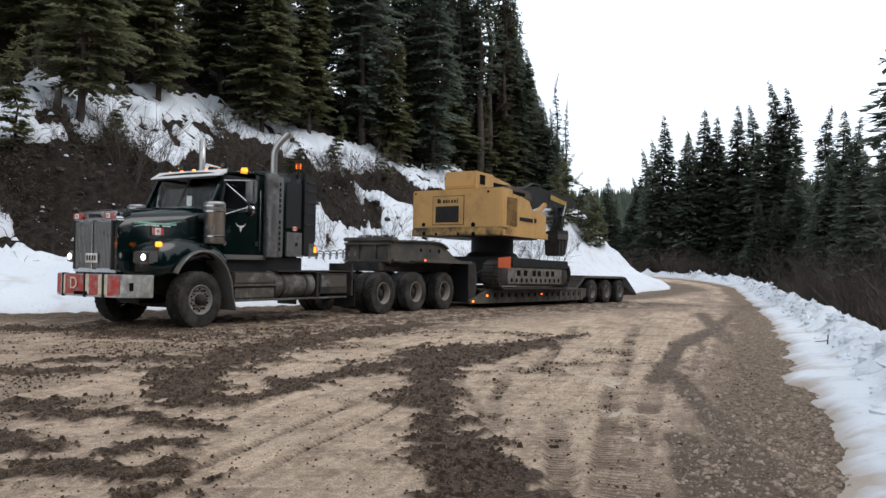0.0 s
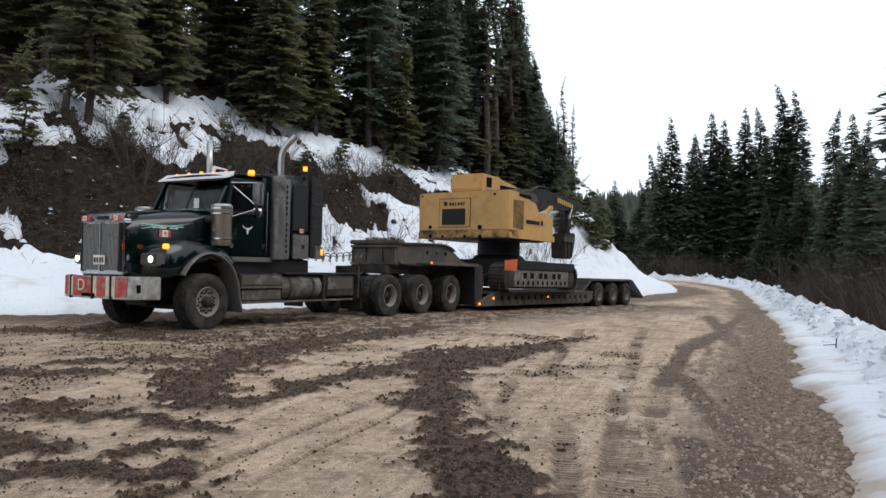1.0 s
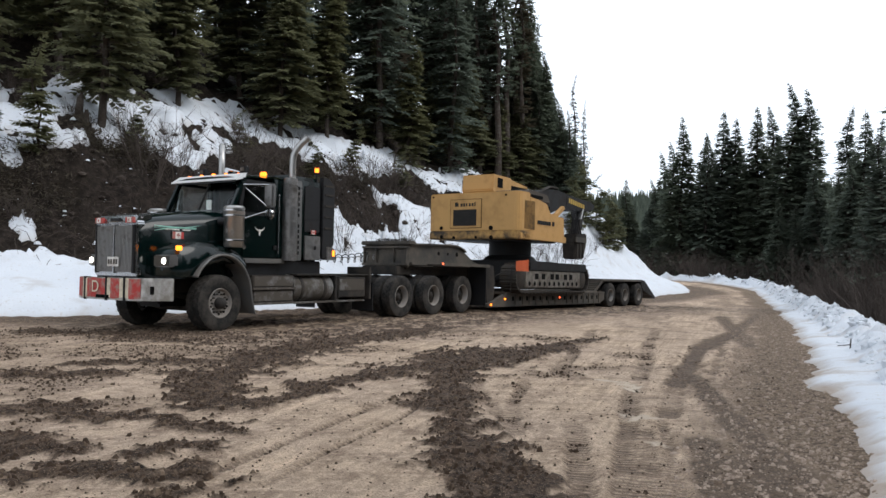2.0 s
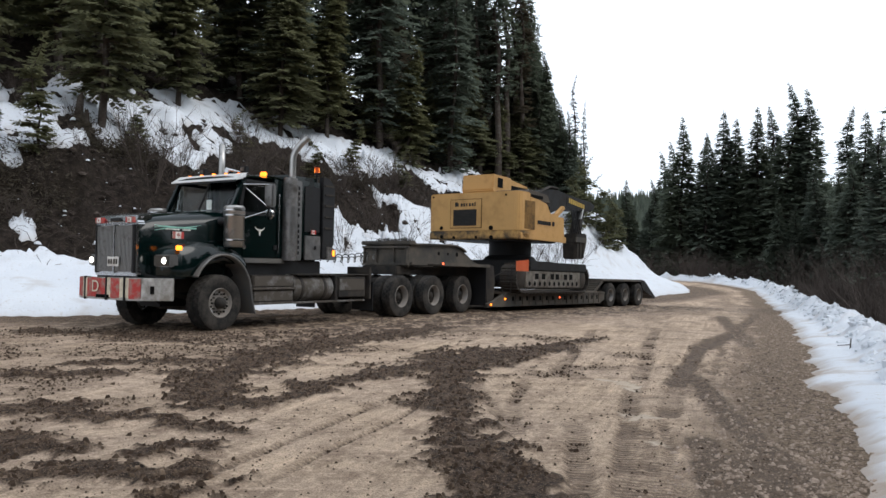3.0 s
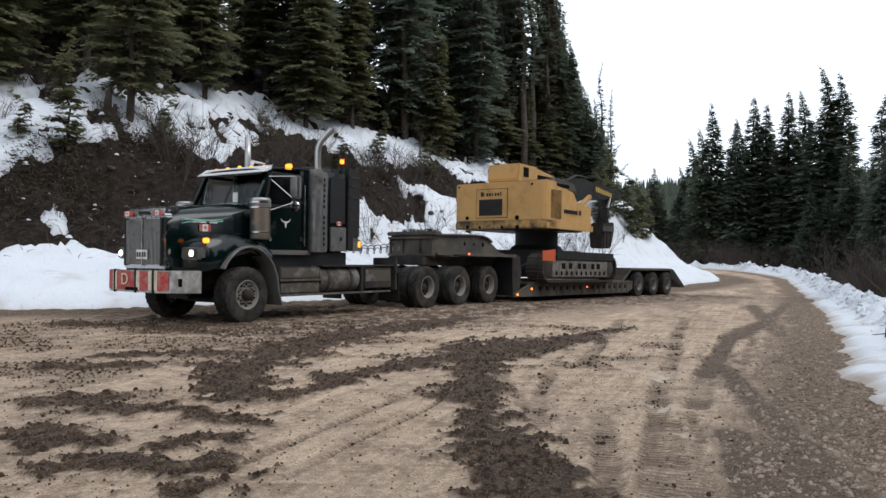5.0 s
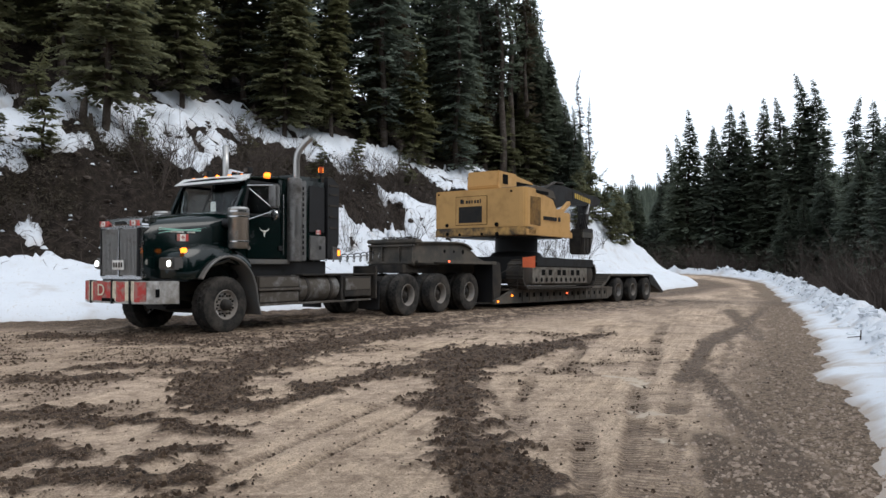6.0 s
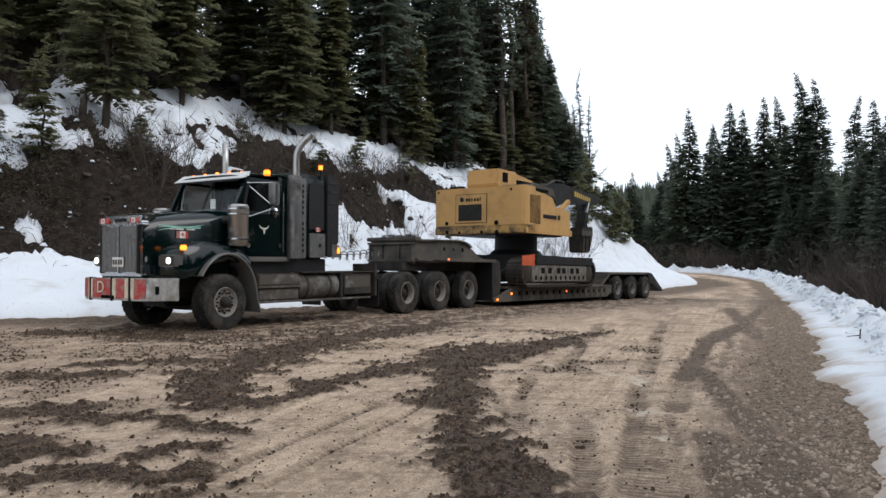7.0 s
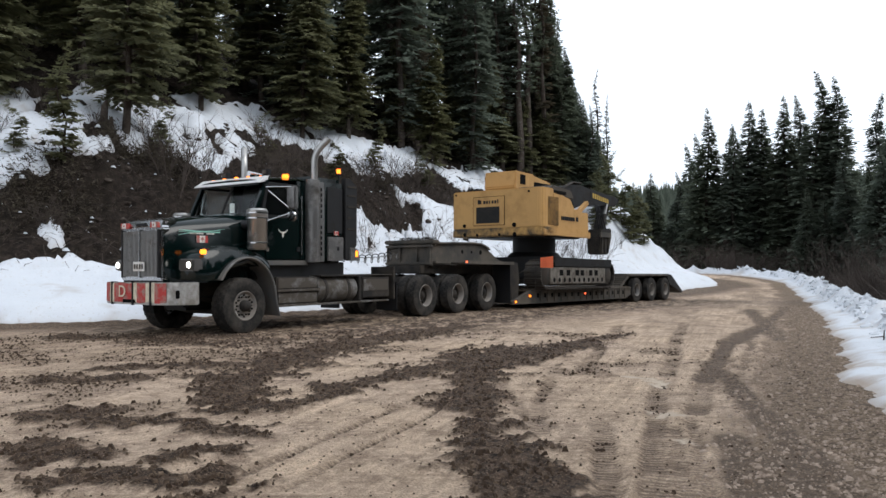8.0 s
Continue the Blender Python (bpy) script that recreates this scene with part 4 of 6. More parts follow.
def prism(name, outline, a, b, mat, parent=None, label="", axis="y", bevel=0.012):
    """A plate or block: an outline in two axes, pushed along the third from a to b."""
    bm = bmesh.new()
    put = {"y": lambda p, k: (p[0], k, p[1]), "x": lambda p, k: (k, p[0], p[1]), "z": lambda p, k: (p[0], p[1], k)}[axis]
    lo, hi = [bm.verts.new(put(p, a)) for p in outline], [bm.verts.new(put(p, b)) for p in outline]
    bm.faces.new(lo)
    bm.faces.new(hi[::-1])
    for k in range(len(outline)):
        j = (k + 1) % len(outline)
        bm.faces.new((lo[j], lo[k], hi[k], hi[j]))
    if bevel:
        bmesh.ops.bevel(bm, geom=list(bm.edges), offset=min(bevel, abs(b - a) * 0.3), segments=2, affect="EDGES", clamp_overlap=True)
    return part(name, bm, mat, parent, label)


def add_tube(bm, pts, r, sides=10, cap=True):
    """A round bar along points; r may be a list."""
    pts = [Vector(p) for p in pts]
    radii = r if isinstance(r, (list, tuple)) else [r] * len(pts)
    rings, turn = [], None
    for i, p in enumerate(pts):
        d = (pts[min(i + 1, len(pts) - 1)] - pts[max(i - 1, 0)]).normalized()
        turn = d.to_track_quat("Z", "Y") if turn is None else (turn @ Vector((0, 0, 1))).rotation_difference(d) @ turn
        rings.append([bm.verts.new(p + turn @ Vector((radii[i] * math.cos(2 * math.pi * k / sides), radii[i] * math.sin(2 * math.pi * k / sides), 0))) for k in range(sides)])
    for a, b in zip(rings, rings[1:]):
        for k in range(sides):
            bm.faces.new((a[k], a[(k + 1) % sides], b[(k + 1) % sides], b[k]))
    if cap:
        bm.faces.new(rings[0][::-1])
        bm.faces.new(rings[-1])
    return bm


def tube(name, pts, r, mat, parent=None, label="", sides=10):
    return part(name, add_tube(bmesh.new(), pts, r, sides), mat, parent, label, True)


def spun(name, profile, mat, parent, segs=36, axis="y", centre=(0, 0, 0), label="", lugs=None, ends=True):
    """A body of revolution from (offset along the axis, radius); lugs: rows of the profile whose radius steps up and down round the rim."""
    bm = bmesh.new()
    rings = []
    for k in range(segs):
        a = 2 * math.pi * k / segs
        ring = []
        for i, (o, r) in enumerate(profile):
            if lugs and i in lugs:
                r -= 0.016 * ((k + lugs[i]) % 2)
            c, s = r * math.cos(a), r * math.sin(a)
            p = (c, o, s) if axis == "y" else (c, s, o) if axis == "z" else (o, c, s)
            ring.append(bm.verts.new(Vector(p) + Vector(centre)))
        rings.append(ring)
    for k in range(segs):
        a, b = rings[k], rings[(k + 1) % segs]
        for i in range(len(profile) - 1):
            bm.faces.new((a[i], a[i + 1], b[i + 1], b[i]))
    for i in (0, len(profile) - 1):
        if ends and profile[i][1] > 1e-4:
            bm.faces.new([r[i] for r in rings])
    bmesh.ops.remove_doubles(bm, verts=bm.verts, dist=1e-5)
    return part(name, bm, mat, parent, label, True)


def loft(name, sections, mat, parent, label="", cap=True):
    """A skin over matching rings of points."""
    bm = bmesh.new()
    rings = [[bm.verts.new(p) for p in s] for s in sections]
    for a, b in zip(rings, rings[1:]):
        for k in range(len(a)):
            j = (k + 1) % len(a)
            bm.faces.new((a[k], a[j], b[j], b[k]))
    if cap:
        bm.faces.new(rings[0])
        bm.faces.new(rings[-1][::-1])
    return part(name, bm, mat, parent, label, True)


# ---------------------------------------------------------------- wheels
def make_wheel(parent, x, side, outer, z, radius, width, kind, mat_rim=None):
    """A wheel with its tyre and hub. side: -1 or 1, to which it faces; outer: the face's distance from the middle line."""
    s = side
    w, r = width, radius
    rr = r * 0.52
    deep = 0.05 if kind == "steer" else 0.15
    y = lambda o: s * (outer - o)
    lip = [(y(0.012), rr * 1.02), (y(-0.004), rr * 0.99), (y(0.0), rr * 0.95), (y(0.03), rr * 0.88), (y(deep), rr * 0.82)]
    wheel = spun("wheel", lip, mat_rim or RIM, parent, 32, "y", (x, 0, z), "mud-caked steel wheel", None, False)
    # deep-set discs take the dark steel so the recess's shade is in their colour
    spun("disc", [(y(deep - 0.01), rr * 0.83), (y(deep + 0.015), rr * 0.6), (y(deep + 0.01), rr * 0.42), (y(deep), 0.0)], RIM if kind == "steer" else FRAME, wheel, 28, "y", (x, 0, z), "", None, False)
    tw = w / 2
    mid = outer - tw
    prof = [(s * (mid + o), q) for o, q in [(tw * 0.92, rr), (tw * 1.0, rr + 0.03), (tw * 1.03, r * 0.78), (tw * 0.98, r * 0.92), (tw * 0.9, r * 0.985), (tw * 0.62, r), (tw * 0.58, r - 0.014), (tw * 0.5, r - 0.014), (tw * 0.46, r),
                                            (tw * 0.06, r), (tw * 0.03, r - 0.014), (-tw * 0.03, r - 0.014), (-tw * 0.06, r), (-tw * 0.46, r), (-tw * 0.5, r - 0.014), (-tw * 0.62, r), (-tw * 0.9, r * 0.985), (-tw * 1.03, r * 0.78), (-tw * 0.92, rr)]]
    spun("tyre", prof, RUBBER, wheel, 60, "y", (x, 0, z), "", {4: 0, 5: 0, 8: 1, 9: 1, 12: 0, 13: 0, 15: 1, 16: 1}, False)
    if kind != "steer":
        mid2 = outer - w * 1.5 - 0.06
        prof2 = [(s * (mid2 + o), q) for o, q in [(tw * 0.92, rr), (tw * 1.03, r * 0.78), (tw * 0.9, r * 0.985), (tw * 0.6, r), (tw * 0.56, r - 0.014), (tw * 0.46, r), (-tw * 0.46, r), (-tw * 0.56, r - 0.014), (-tw * 0.62, r), (-tw * 0.9, r * 0.985), (-tw * 1.03, r * 0.78), (-tw * 0.92, rr)]]
        spun("inner_tyre", prof2, RUBBER, wheel, 60, "y", (x, 0, z), "", {2: 0, 3: 0, 5: 1, 6: 1, 8: 0, 9: 0}, False)
    out = 0.05 if kind == "steer" else -0.02
    spun("hub", [(y(deep), rr * 0.4), (y(deep - 0.05 - out), rr * 0.36), (y(deep - 0.09 - out), rr * 0.22), (y(deep - 0.1 - out), 0.0)], FRAME, wheel, 20, "y", (x, 0, z))
    for k in range(10):
        a = 2 * math.pi * k / 10
        cx, cz = x + rr * 0.62 * math.cos(a), z + rr * 0.62 * math.sin(a)
        tube("wheel_nut", [(cx, y(deep + 0.01), cz), (cx, y(deep - 0.035), cz)], 0.017, FRAME, wheel, "", 6)
    if kind == "steer":
        for k in range(10):
            a = 2 * math.pi * (k + 0.5) / 10
            cx, cz = x + rr * 0.74 * math.cos(a), z + rr * 0.74 * math.sin(a)
            tube("hand_hole", [(cx, y(deep + 0.02), cz), (cx, y(deep - 0.012), cz)], 0.022, HOLE, wheel, "", 8)
    return wheel


def leaf_flag(parent, x, z, y, w, h, lean=0.0):
    """A small red and white flag with a red leaf shape, flat on a side panel that faces -y."""
    flag = box("flag_sticker", x - w / 2, x + w / 2, y - 0.004, y + 0.004, z - h / 2, z + h / 2, WHITE, parent, "small red and white flag", 0)
    box("red_band", x - w / 2, x - w / 4, y - 0.007, y, z - h / 2, z + h / 2, RED, flag, "", 0)
    box("red_band", x + w / 4, x + w / 2, y - 0.007, y, z - h / 2, z + h / 2, RED, flag, "", 0)
    s = h * 0.38
    leaf = [(0, 1), (0.25, 0.5), (0.55, 0.65), (0.5, 0.2), (0.95, 0.2), (0.6, -0.3), (0.12, -0.4), (0.08, -1), (-0.08, -1), (-0.12, -0.4), (-0.6, -0.3), (-0.95, 0.2), (-0.5, 0.2), (-0.55, 0.65), (-0.25, 0.5)]
    prism("leaf_shape", [(x + u * s, z + v * s) for u, v in leaf], y - 0.007, y, RED, flag, "", "y", 0)
    return flag


# ---------------------------------------------------------------- truck
def build_truck():
    t = tagged(new("semi_truck"), "dark green long-nosed semi truck with muddy wheels, amber lights on", "truck")
    t.matrix_basis = pose(-4.85, 15.46, 0, 0, 0, 56.5)
    # chassis
    for s in (-1, 1):
        box("frame_rail", -1.0, 10.0, s * 0.43 - 0.05, s * 0.43 + 0.05, 0.72, 1.0, FRAME, t)
        prism("front_spring", [(-0.8, 0.7), (0, 0.55), (0.8, 0.7), (0.8, 0.76), (0, 0.62), (-0.8, 0.76)], s * 0.43 - 0.05, s * 0.43 + 0.05, FRAME, t)
    for x in (3.0, 4.6, 6.6, 8.3, 9.9):
        box("cross_member", x - 0.06, x + 0.06, -0.4, 0.4, 0.76, 0.96, FRAME, t)
    tube("front_axle", [(0, -0.95, 0.5), (0, -0.5, 0.42), (0, 0.5, 0.42), (0, 0.95, 0.5)], 0.07, FRAME, t)
    box("engine_sump", -0.7, 1.2, -0.35, 0.35, 0.45, 1.0, BLACK, t, bevel=0.06)
    box("gearbox", 1.2, 2.6, -0.3, 0.3, 0.5, 0.95, FRAME, t, bevel=0.06)
    for s in (-1, 1):
        make_wheel(t, 0.0, s, 1.22, 0.535, 0.535, 0.37, "steer")
    for x in (5.92, 7.42, 8.94):
        tube("drive_axle", [(x, -1.0, 0.53), (x, 1.0, 0.53)], 0.1, FRAME, t)
        spun("differential", [(-0.25, 0.08), (-0.15, 0.24), (0.15, 0.24), (0.25, 0.08)], FRAME, t, 20, "y", (x, 0, 0.53))
        for s in (-1, 1):
            make_wheel(t, x, s, 1.22, 0.53, 0.53, 0.27, "drive")
    # bumper with its cloth banner
    plan = [(-1.12, -1.25), (-1.40, -1.06), (-1.52, -0.84), (-1.56, -0.6), (-1.57, 0), (-1.56, 0.6), (-1.52, 0.84), (-1.40, 1.06), (-1.12, 1.25)]
    outline = plan + [(x + 0.06, y * 0.96) for x, y in plan[::-1]]
    bumper = prism("bumper", outline, 0.60, 1.0, BRIGHT, t, "dulled bright metal bumper", "z", 0.01)
    box("bumper_slot", -1.585, -1.5, -0.1, 0.28, 0.63, 0.69, HOLE, bumper, "", 0)
    box("tow_slot", -1.43, -1.3, -1.075, -1.03, 0.72, 0.86, HOLE, bumper, "", 0)

    def cloth(name, u0, u1, z0, z1, mat, off, label=""):
        pts = []
        for k in range(7):
            u = u0 + (u1 - u0) * k / 6
            a = abs(u)
            x = np.interp(a, [0, 0.6, 0.84, 1.06, 1.25], [-1.57, -1.56, -1.52, -1.40, -1.12])
            pts.append((x - off - 0.006 * math.sin(9 * u + z0 * 5), u))
        bm = bmesh.new()
        rows_ = [[bm.verts.new((x + d, y, z + 0.012 * math.sin(14 * y + 3 * z))) for x, y in pts] for z in np.linspace(z0, z1, 6) for d in (0,)]
        back = [[bm.verts.new((x + 0.012, y, z)) for x, y in pts] for z in np.linspace(z0, z1, 6)]
        for g_ in (rows_, back):
            for a, b in zip(g_, g_[1:]):
                for k in range(6):
                    bm.faces.new((a[k], a[k + 1], b[k + 1], b[k]))
        return part(name, bm, mat, bumper, label, True)

    for u0, u1, mat in ((0.98, 0.72, RED), (0.72, 0.55, CREAM), (0.55, 0.02, RED), (0.02, -0.14, CREAM), (-0.14, -0.38, RED), (-0.38, -0.62, CREAM), (-0.62, -0.88, RED)):
        cloth("banner_panel", u0, u1, 0.64, 0.985, mat, 0.012, "red warning banner panel" if mat is RED else "cream banner fold")
    for u in (0.62, -0.02, -0.52):
        x = float(np.interp(abs(u), [0, 0.6, 0.84], [-1.57, -1.56, -1.52]))
        box("banner_strap", x - 0.032, x + 0.02, u - 0.014, u + 0.014, 0.59, 1.012, BLACK, bumper, "dark rubber strap", 0)
    letter = bpy.data.curves.new("banner_letter", "FONT")
    letter.body, letter.size, letter.extrude, letter.align_x = "D", 0.30, 0.003, "CENTER"
    lob = new("banner_letter", letter)
    lob.data.materials.append(CREAM)
    lob.parent = bumper
    lob.matrix_basis = pose(-1.596, 0.29, 0.735, 90, 0, -90)
    # grille and its crown
    grille = prism("grille_surround", [(-0.60, 1.03), (0.60, 1.03), (0.60, 1.98), (0.54, 2.05), (-0.54, 2.05), (-0.60, 1.98)], -1.40, -1.22, CHROME, t, "dull chrome grille surround", "x", 0.02)
    box("grille_backing", -1.412, -1.38, -0.52, 0.52, 1.1, 1.93, BLACK, grille, "", 0)
    for k in range(27):
        y = -0.5 + 1.0 * k / 26
        box("grille_bar", -1.43, -1.405, y - 0.009, y + 0.009, 1.1, 1.93, STACK, grille, "", 0)
    box("grille_rib", -1.445, -1.40, -0.018, 0.018, 1.08, 1.95, CHROME, grille, "", 0.006)
    for y in (-0.53, 0.53):
        box("grille_edge", -1.442, -1.40, y - 0.014, y + 0.014, 1.08, 1.95, BLACK, grille, "", 0)
    plate = box("licence_plate", -1.462, -1.446, -0.17, 0.15, 1.2, 1.37, WHITE, grille, "pale licence plate with dark bars", 0)
    for y in (-0.12, -0.05, 0.03, 0.1):
        box("plate_bar", -1.466, -1.46, y - 0.022, y + 0.022, 1.24, 1.33, FRAME, plate, "", 0)
    crown = prism("hood_crown", [(-1.43, 2.0), (-1.36, 2.12), (-1.05, 2.19), (-1.05, 2.06), (-1.3, 2.0)], -0.56, 0.56, CHROME, t, "chrome crown of the hood", "y", 0.02)
    box("emblem", -1.445, -1.38, -0.16, 0.12, 2.02, 2.07, BLACK, crown, "", 0.01)
    for y in (-0.44, 0.44):
        f = box("flag_sticker", -1.452, -1.40, y - 0.11, y + 0.11, 1.985, 2.085, RED, crown, "small red and white flag", 0.004)
        box("white_square", -1.458, -1.44, y - 0.05, y + 0.05, 1.99, 2.08, WHITE, f, "", 0)
        box("leaf_shape", -1.462, -1.45, y - 0.018, y + 0.018, 2.015, 2.055, RED, f, "", 0)
    # hood
    sections = []
    for x, w0, w1, top in ((-1.36, 0.58, 0.62, 2.06), (-1.1, 0.64, 0.66, 2.14), (-0.6, 0.72, 0.73, 2.21), (0.0, 0.80, 0.80, 2.28), (0.42, 0.86, 0.86, 2.33)):
        half = [(w0, 0.98), (w1, 1.5), (w1, top - 0.28), (w1 * 0.93, top - 0.13), (w1 * 0.78, top - 0.05), (w1 * 0.4, top), (0.0, top + 0.02)]
        sections.append([(x, -y, z) for y, z in half] + [(x, y, z) for y, z in half[-2::-1]])
    hood = loft("hood", sections, GREEN, t, "glossy dark green hood")
    leaf_flag(hood, -0.62, 1.79, -0.735, 0.26, 0.13)
    for k, dz in enumerate((0, 0.035, 0.07)):
        pts = [(-1.1 + 1.25 * u, -0.672 - 0.125 * u - 0.005, 1.86 + 0.12 * u + dz * (1 - 0.8 * u) + 0.025 * math.sin(6 * u + k)) for u in np.linspace(0, 1, 9)]
        tube("hood_stripe", pts, [0.004 + 0.009 * math.sin(math.pi * u) for u in np.linspace(0.05, 0.98, 9)], STRIPE, hood, "pale green flowing stripe", 5)
    for k in (0, 1, 2, 3, 4, 6, 7, 8):
        box("lettering_bar", -0.88 + 0.058 * k, -0.845 + 0.058 * k, -0.735 - 0.008 * k * 0.8, -0.70, 1.88, 1.905, WHITE, hood, "", 0)
    # fenders
    for s in (-1, 1):
        secs = []
        for x, yo, zlo, zhi in ((-1.12, 0.98, 1.05, 1.42), (-1.02, 1.12, 1.03, 1.48), (-0.85, 1.18, 1.02, 1.55), (-0.55, 1.19, 1.06, 1.63), (-0.3, 1.19, 1.25, 1.66), (0.1, 1.18, 1.34, 1.62), (0.5, 1.16, 1.26, 1.52), (0.72, 1.12, 1.05, 1.42)):
            secs.append([(x, s * 0.55, zlo), (x, s * yo * 0.98, zlo), (x, s * yo, zlo + (zhi - zlo) * 0.35), (x, s * yo * 0.97, zlo + (zhi - zlo) * 0.8), (x, s * yo * 0.9, zhi), (x, s * 0.55, zhi + 0.05)])
        fender = loft("fender", secs, GREEN, t, "glossy dark green wheel fender")
        bm = bmesh.new()
        ring = []
        for k in range(19):
            a = radians(150 - 172 * k / 18)
            rx, rz = 0.70, 0.80
            cx, cz = 0.02 + rx * math.cos(a), 0.62 + rz * math.sin(a)
            if a < 0:
                cx = 0.72 + 0.10 * (-a / 0.4)
            ring.append([bm.verts.new((cx + dx * math.cos(a), s * y, cz + dx * math.sin(a))) for y, dx in ((0.80, 0.0), (1.27, 0.0), (1.285, 0.02), (1.27, 0.045), (0.80, 0.045))])
        for a, b in zip(ring, ring[1:]):
            for k in range(5):
                bm.faces.new((a[k], a[(k + 1) % 5], b[(k + 1) % 5], b[k]))
        part("fender_arch", bm, FENDER, fender, "grey film-covered wheel arch", True)
        lamp = box("headlight", -1.16, -0.92, min(s * 0.74, s * 1.15), max(s * 0.74, s * 1.15), 1.2, 1.42, GUARD, t, "headlight in a grey housing", 0.03)
        box("headlight_frame", -1.172, -1.14, min(s * 0.78, s * 1.12), max(s * 0.78, s * 1.12), 1.22, 1.40, ALU, lamp, "", 0.005)
        spun("lamp_lens", [(-1.20, 0.0), (-1.195, 0.032), (-1.18, 0.055), (-1.15, 0.062)], LAMP, lamp, 18, "x", (0, s * 1.05, 1.31), "lit white lamp")
        turn = box("turn_signal", -0.98, -0.88, min(s * 1.1, s * 1.19), max(s * 1.1, s * 1.19), 1.50, 1.59, AMBER, t, "lit amber turn signal", 0.015)
        # air cleaner
        can = spun("air_cleaner", [(1.6, 0.0), (1.6, 0.17), (1.64, 0.195), (2.22, 0.195), (2.24, 0.205), (2.36, 0.205), (2.40, 0.17), (2.40, 0.0)], STACK, t, 28, "z", (0.38, s * 1.12, 0), "tall bright metal air cleaner canister")
        for z in (1.72, 2.2, 2.3):
            spun("band", [(z, 0.198), (z, 0.212), (z + 0.025, 0.212), (z + 0.025, 0.198)], CHROME, can, 28, "z", (0.38, s * 1.12, 0))
        tube("intake_pipe", [(0.38, s * 1.0, 2.1), (0.3, s * 0.8, 2.1)], 0.09, BLACK, can)
    # cab: lower body, posts, roof
    cab = box("cab", 0.40, 1.92, -0.98, 0.98, 1.36, 2.27, GREEN, t, "dark green cab", 0.04)
    roof = loft("roof", [[(x, y * w, z + d * (1 - abs(y) ** 3)) for y in (-1, -0.93, -0.6, 0, 0.6, 0.93, 1)] + [(x, 0.9 * w, z - 0.07), (x, -0.9 * w, z - 0.07)] for x, w, z, d in ((0.62, 0.96, 2.98, 0.06), (0.9, 1.0, 3.02, 0.09), (1.5, 1.0, 3.06, 0.11), (1.95, 1.0, 3.08, 0.12))], GREEN, cab, "dark green cab roof")
    for s in (-1, 1):
        prism("windscreen_post", [(0.36, 2.24), (0.46, 2.24), (0.84, 3.0), (0.74, 3.0)], s * 0.99, s * 0.90, GREEN, cab, "", "y", 0.01)
        box("rear_post", 1.58, 1.92, min(s * 0.99, s * 0.92), max(s * 0.99, s * 0.92), 2.24, 3.05, GREEN, cab, "", 0.01)
        door = box("door", 0.72, 1.84, min(s * 0.97, s * 1.0), max(s * 0.97, s * 1.0), 1.42, 2.27, GREEN, cab, "dark green cab door", 0.012)
        box("door_handle", 1.56, 1.66, min(s * 1.0, s * 1.03), max(s * 1.0, s * 1.03), 1.58, 1.68, BLACK, door, "", 0.01)
        prism("window_frame", [(0.58, 2.25), (1.62, 2.25), (1.62, 2.97), (0.80, 2.97), (0.78, 2.91), (1.56, 2.91), (1.56, 2.31), (0.68, 2.31), (0.8, 2.92), (0.74, 2.92)], s * 0.995, s * 0.96, BLACK, door, "", "y", 0)
        prism("side_glass", [(0.60, 2.27), (1.60, 2.27), (1.60, 2.95), (0.80, 2.95)], s * 0.972, s * 0.966, GLASS, door, "tinted side window", "y", 0).visible_shadow = False
        box("kick_panel", 0.72, 1.9, min(s * 0.95, s * 1.02), max(s * 0.95, s * 1.02), 1.30, 1.40, FENDER, cab, "", 0.01)
    # pale horned emblem on the door
    horn = [(0, -1), (0.16, -0.5), (0.22, 0.0), (0.6, 0.15), (0.95, 0.55), (1.0, 0.9), (0.85, 0.6), (0.5, 0.38), (0.2, 0.3), (0, 0.35)]
    horn += [(-u, v) for u, v in horn[-2:0:-1]]
    prism("door_emblem", [(1.18 + 0.13 * u, 1.95 + 0.1 * v) for u, v in horn], -1.006, -0.99, WHITE, cab, "pale horned emblem", "y", 0)
    spun("door_badge", [(-1.006, 0.0), (-1.006, 0.045), (-0.99, 0.045)], ALU, cab, 16, "y", (0.76, 0, 1.62))
    box("cab_skirt", 0.5, 3.2, -0.88, 0.88, 1.02, 1.37, BLACK, cab, "", 0.02)
    # windscreen in two panes
    for a, b in ((-0.88, -0.012), (0.012, 0.88)):
        prism("windscreen_pane", [(0.41, 2.27), (0.418, 2.27), (0.788, 2.97), (0.78, 2.97)], a, b, GLASS, cab, "clear windscreen pane", "y", 0).visible_shadow = False
    prism("windscreen_divider", [(0.395, 2.26), (0.43, 2.26), (0.80, 2.98), (0.765, 2.98)], -0.018, 0.018, BLACK, cab, "", "y", 0)
    prism("sun_visor", [(0.54, 2.945), (0.55, 2.93), (0.80, 2.99), (0.82, 3.09), (0.78, 3.095)], -0.97, 0.97, VISOR, cab, "metal sun visor with sky sheen painted pale", "y", 0.006)
    prism("dashboard", [(0.45, 2.1), (0.95, 2.1), (0.9, 2.33), (0.5, 2.36)], -0.9, 0.9, INTERIOR, cab, "", "y", 0.03)
    box("cab_rear_wall", 1.86, 1.9, -0.92, 0.92, 2.2, 3.0, INTERIOR, cab, "", 0)
    for y in (-0.5, 0.5):
        seat = box("seat", 1.25, 1.7, y - 0.25, y + 0.25, 2.0, 2.32, INTERIOR, cab, "", 0.05)
        box("backrest", 1.62, 1.76, y - 0.24, y + 0.24, 2.3, 2.82, INTERIOR, cab, "", 0.05)
    bm = bmesh.new()
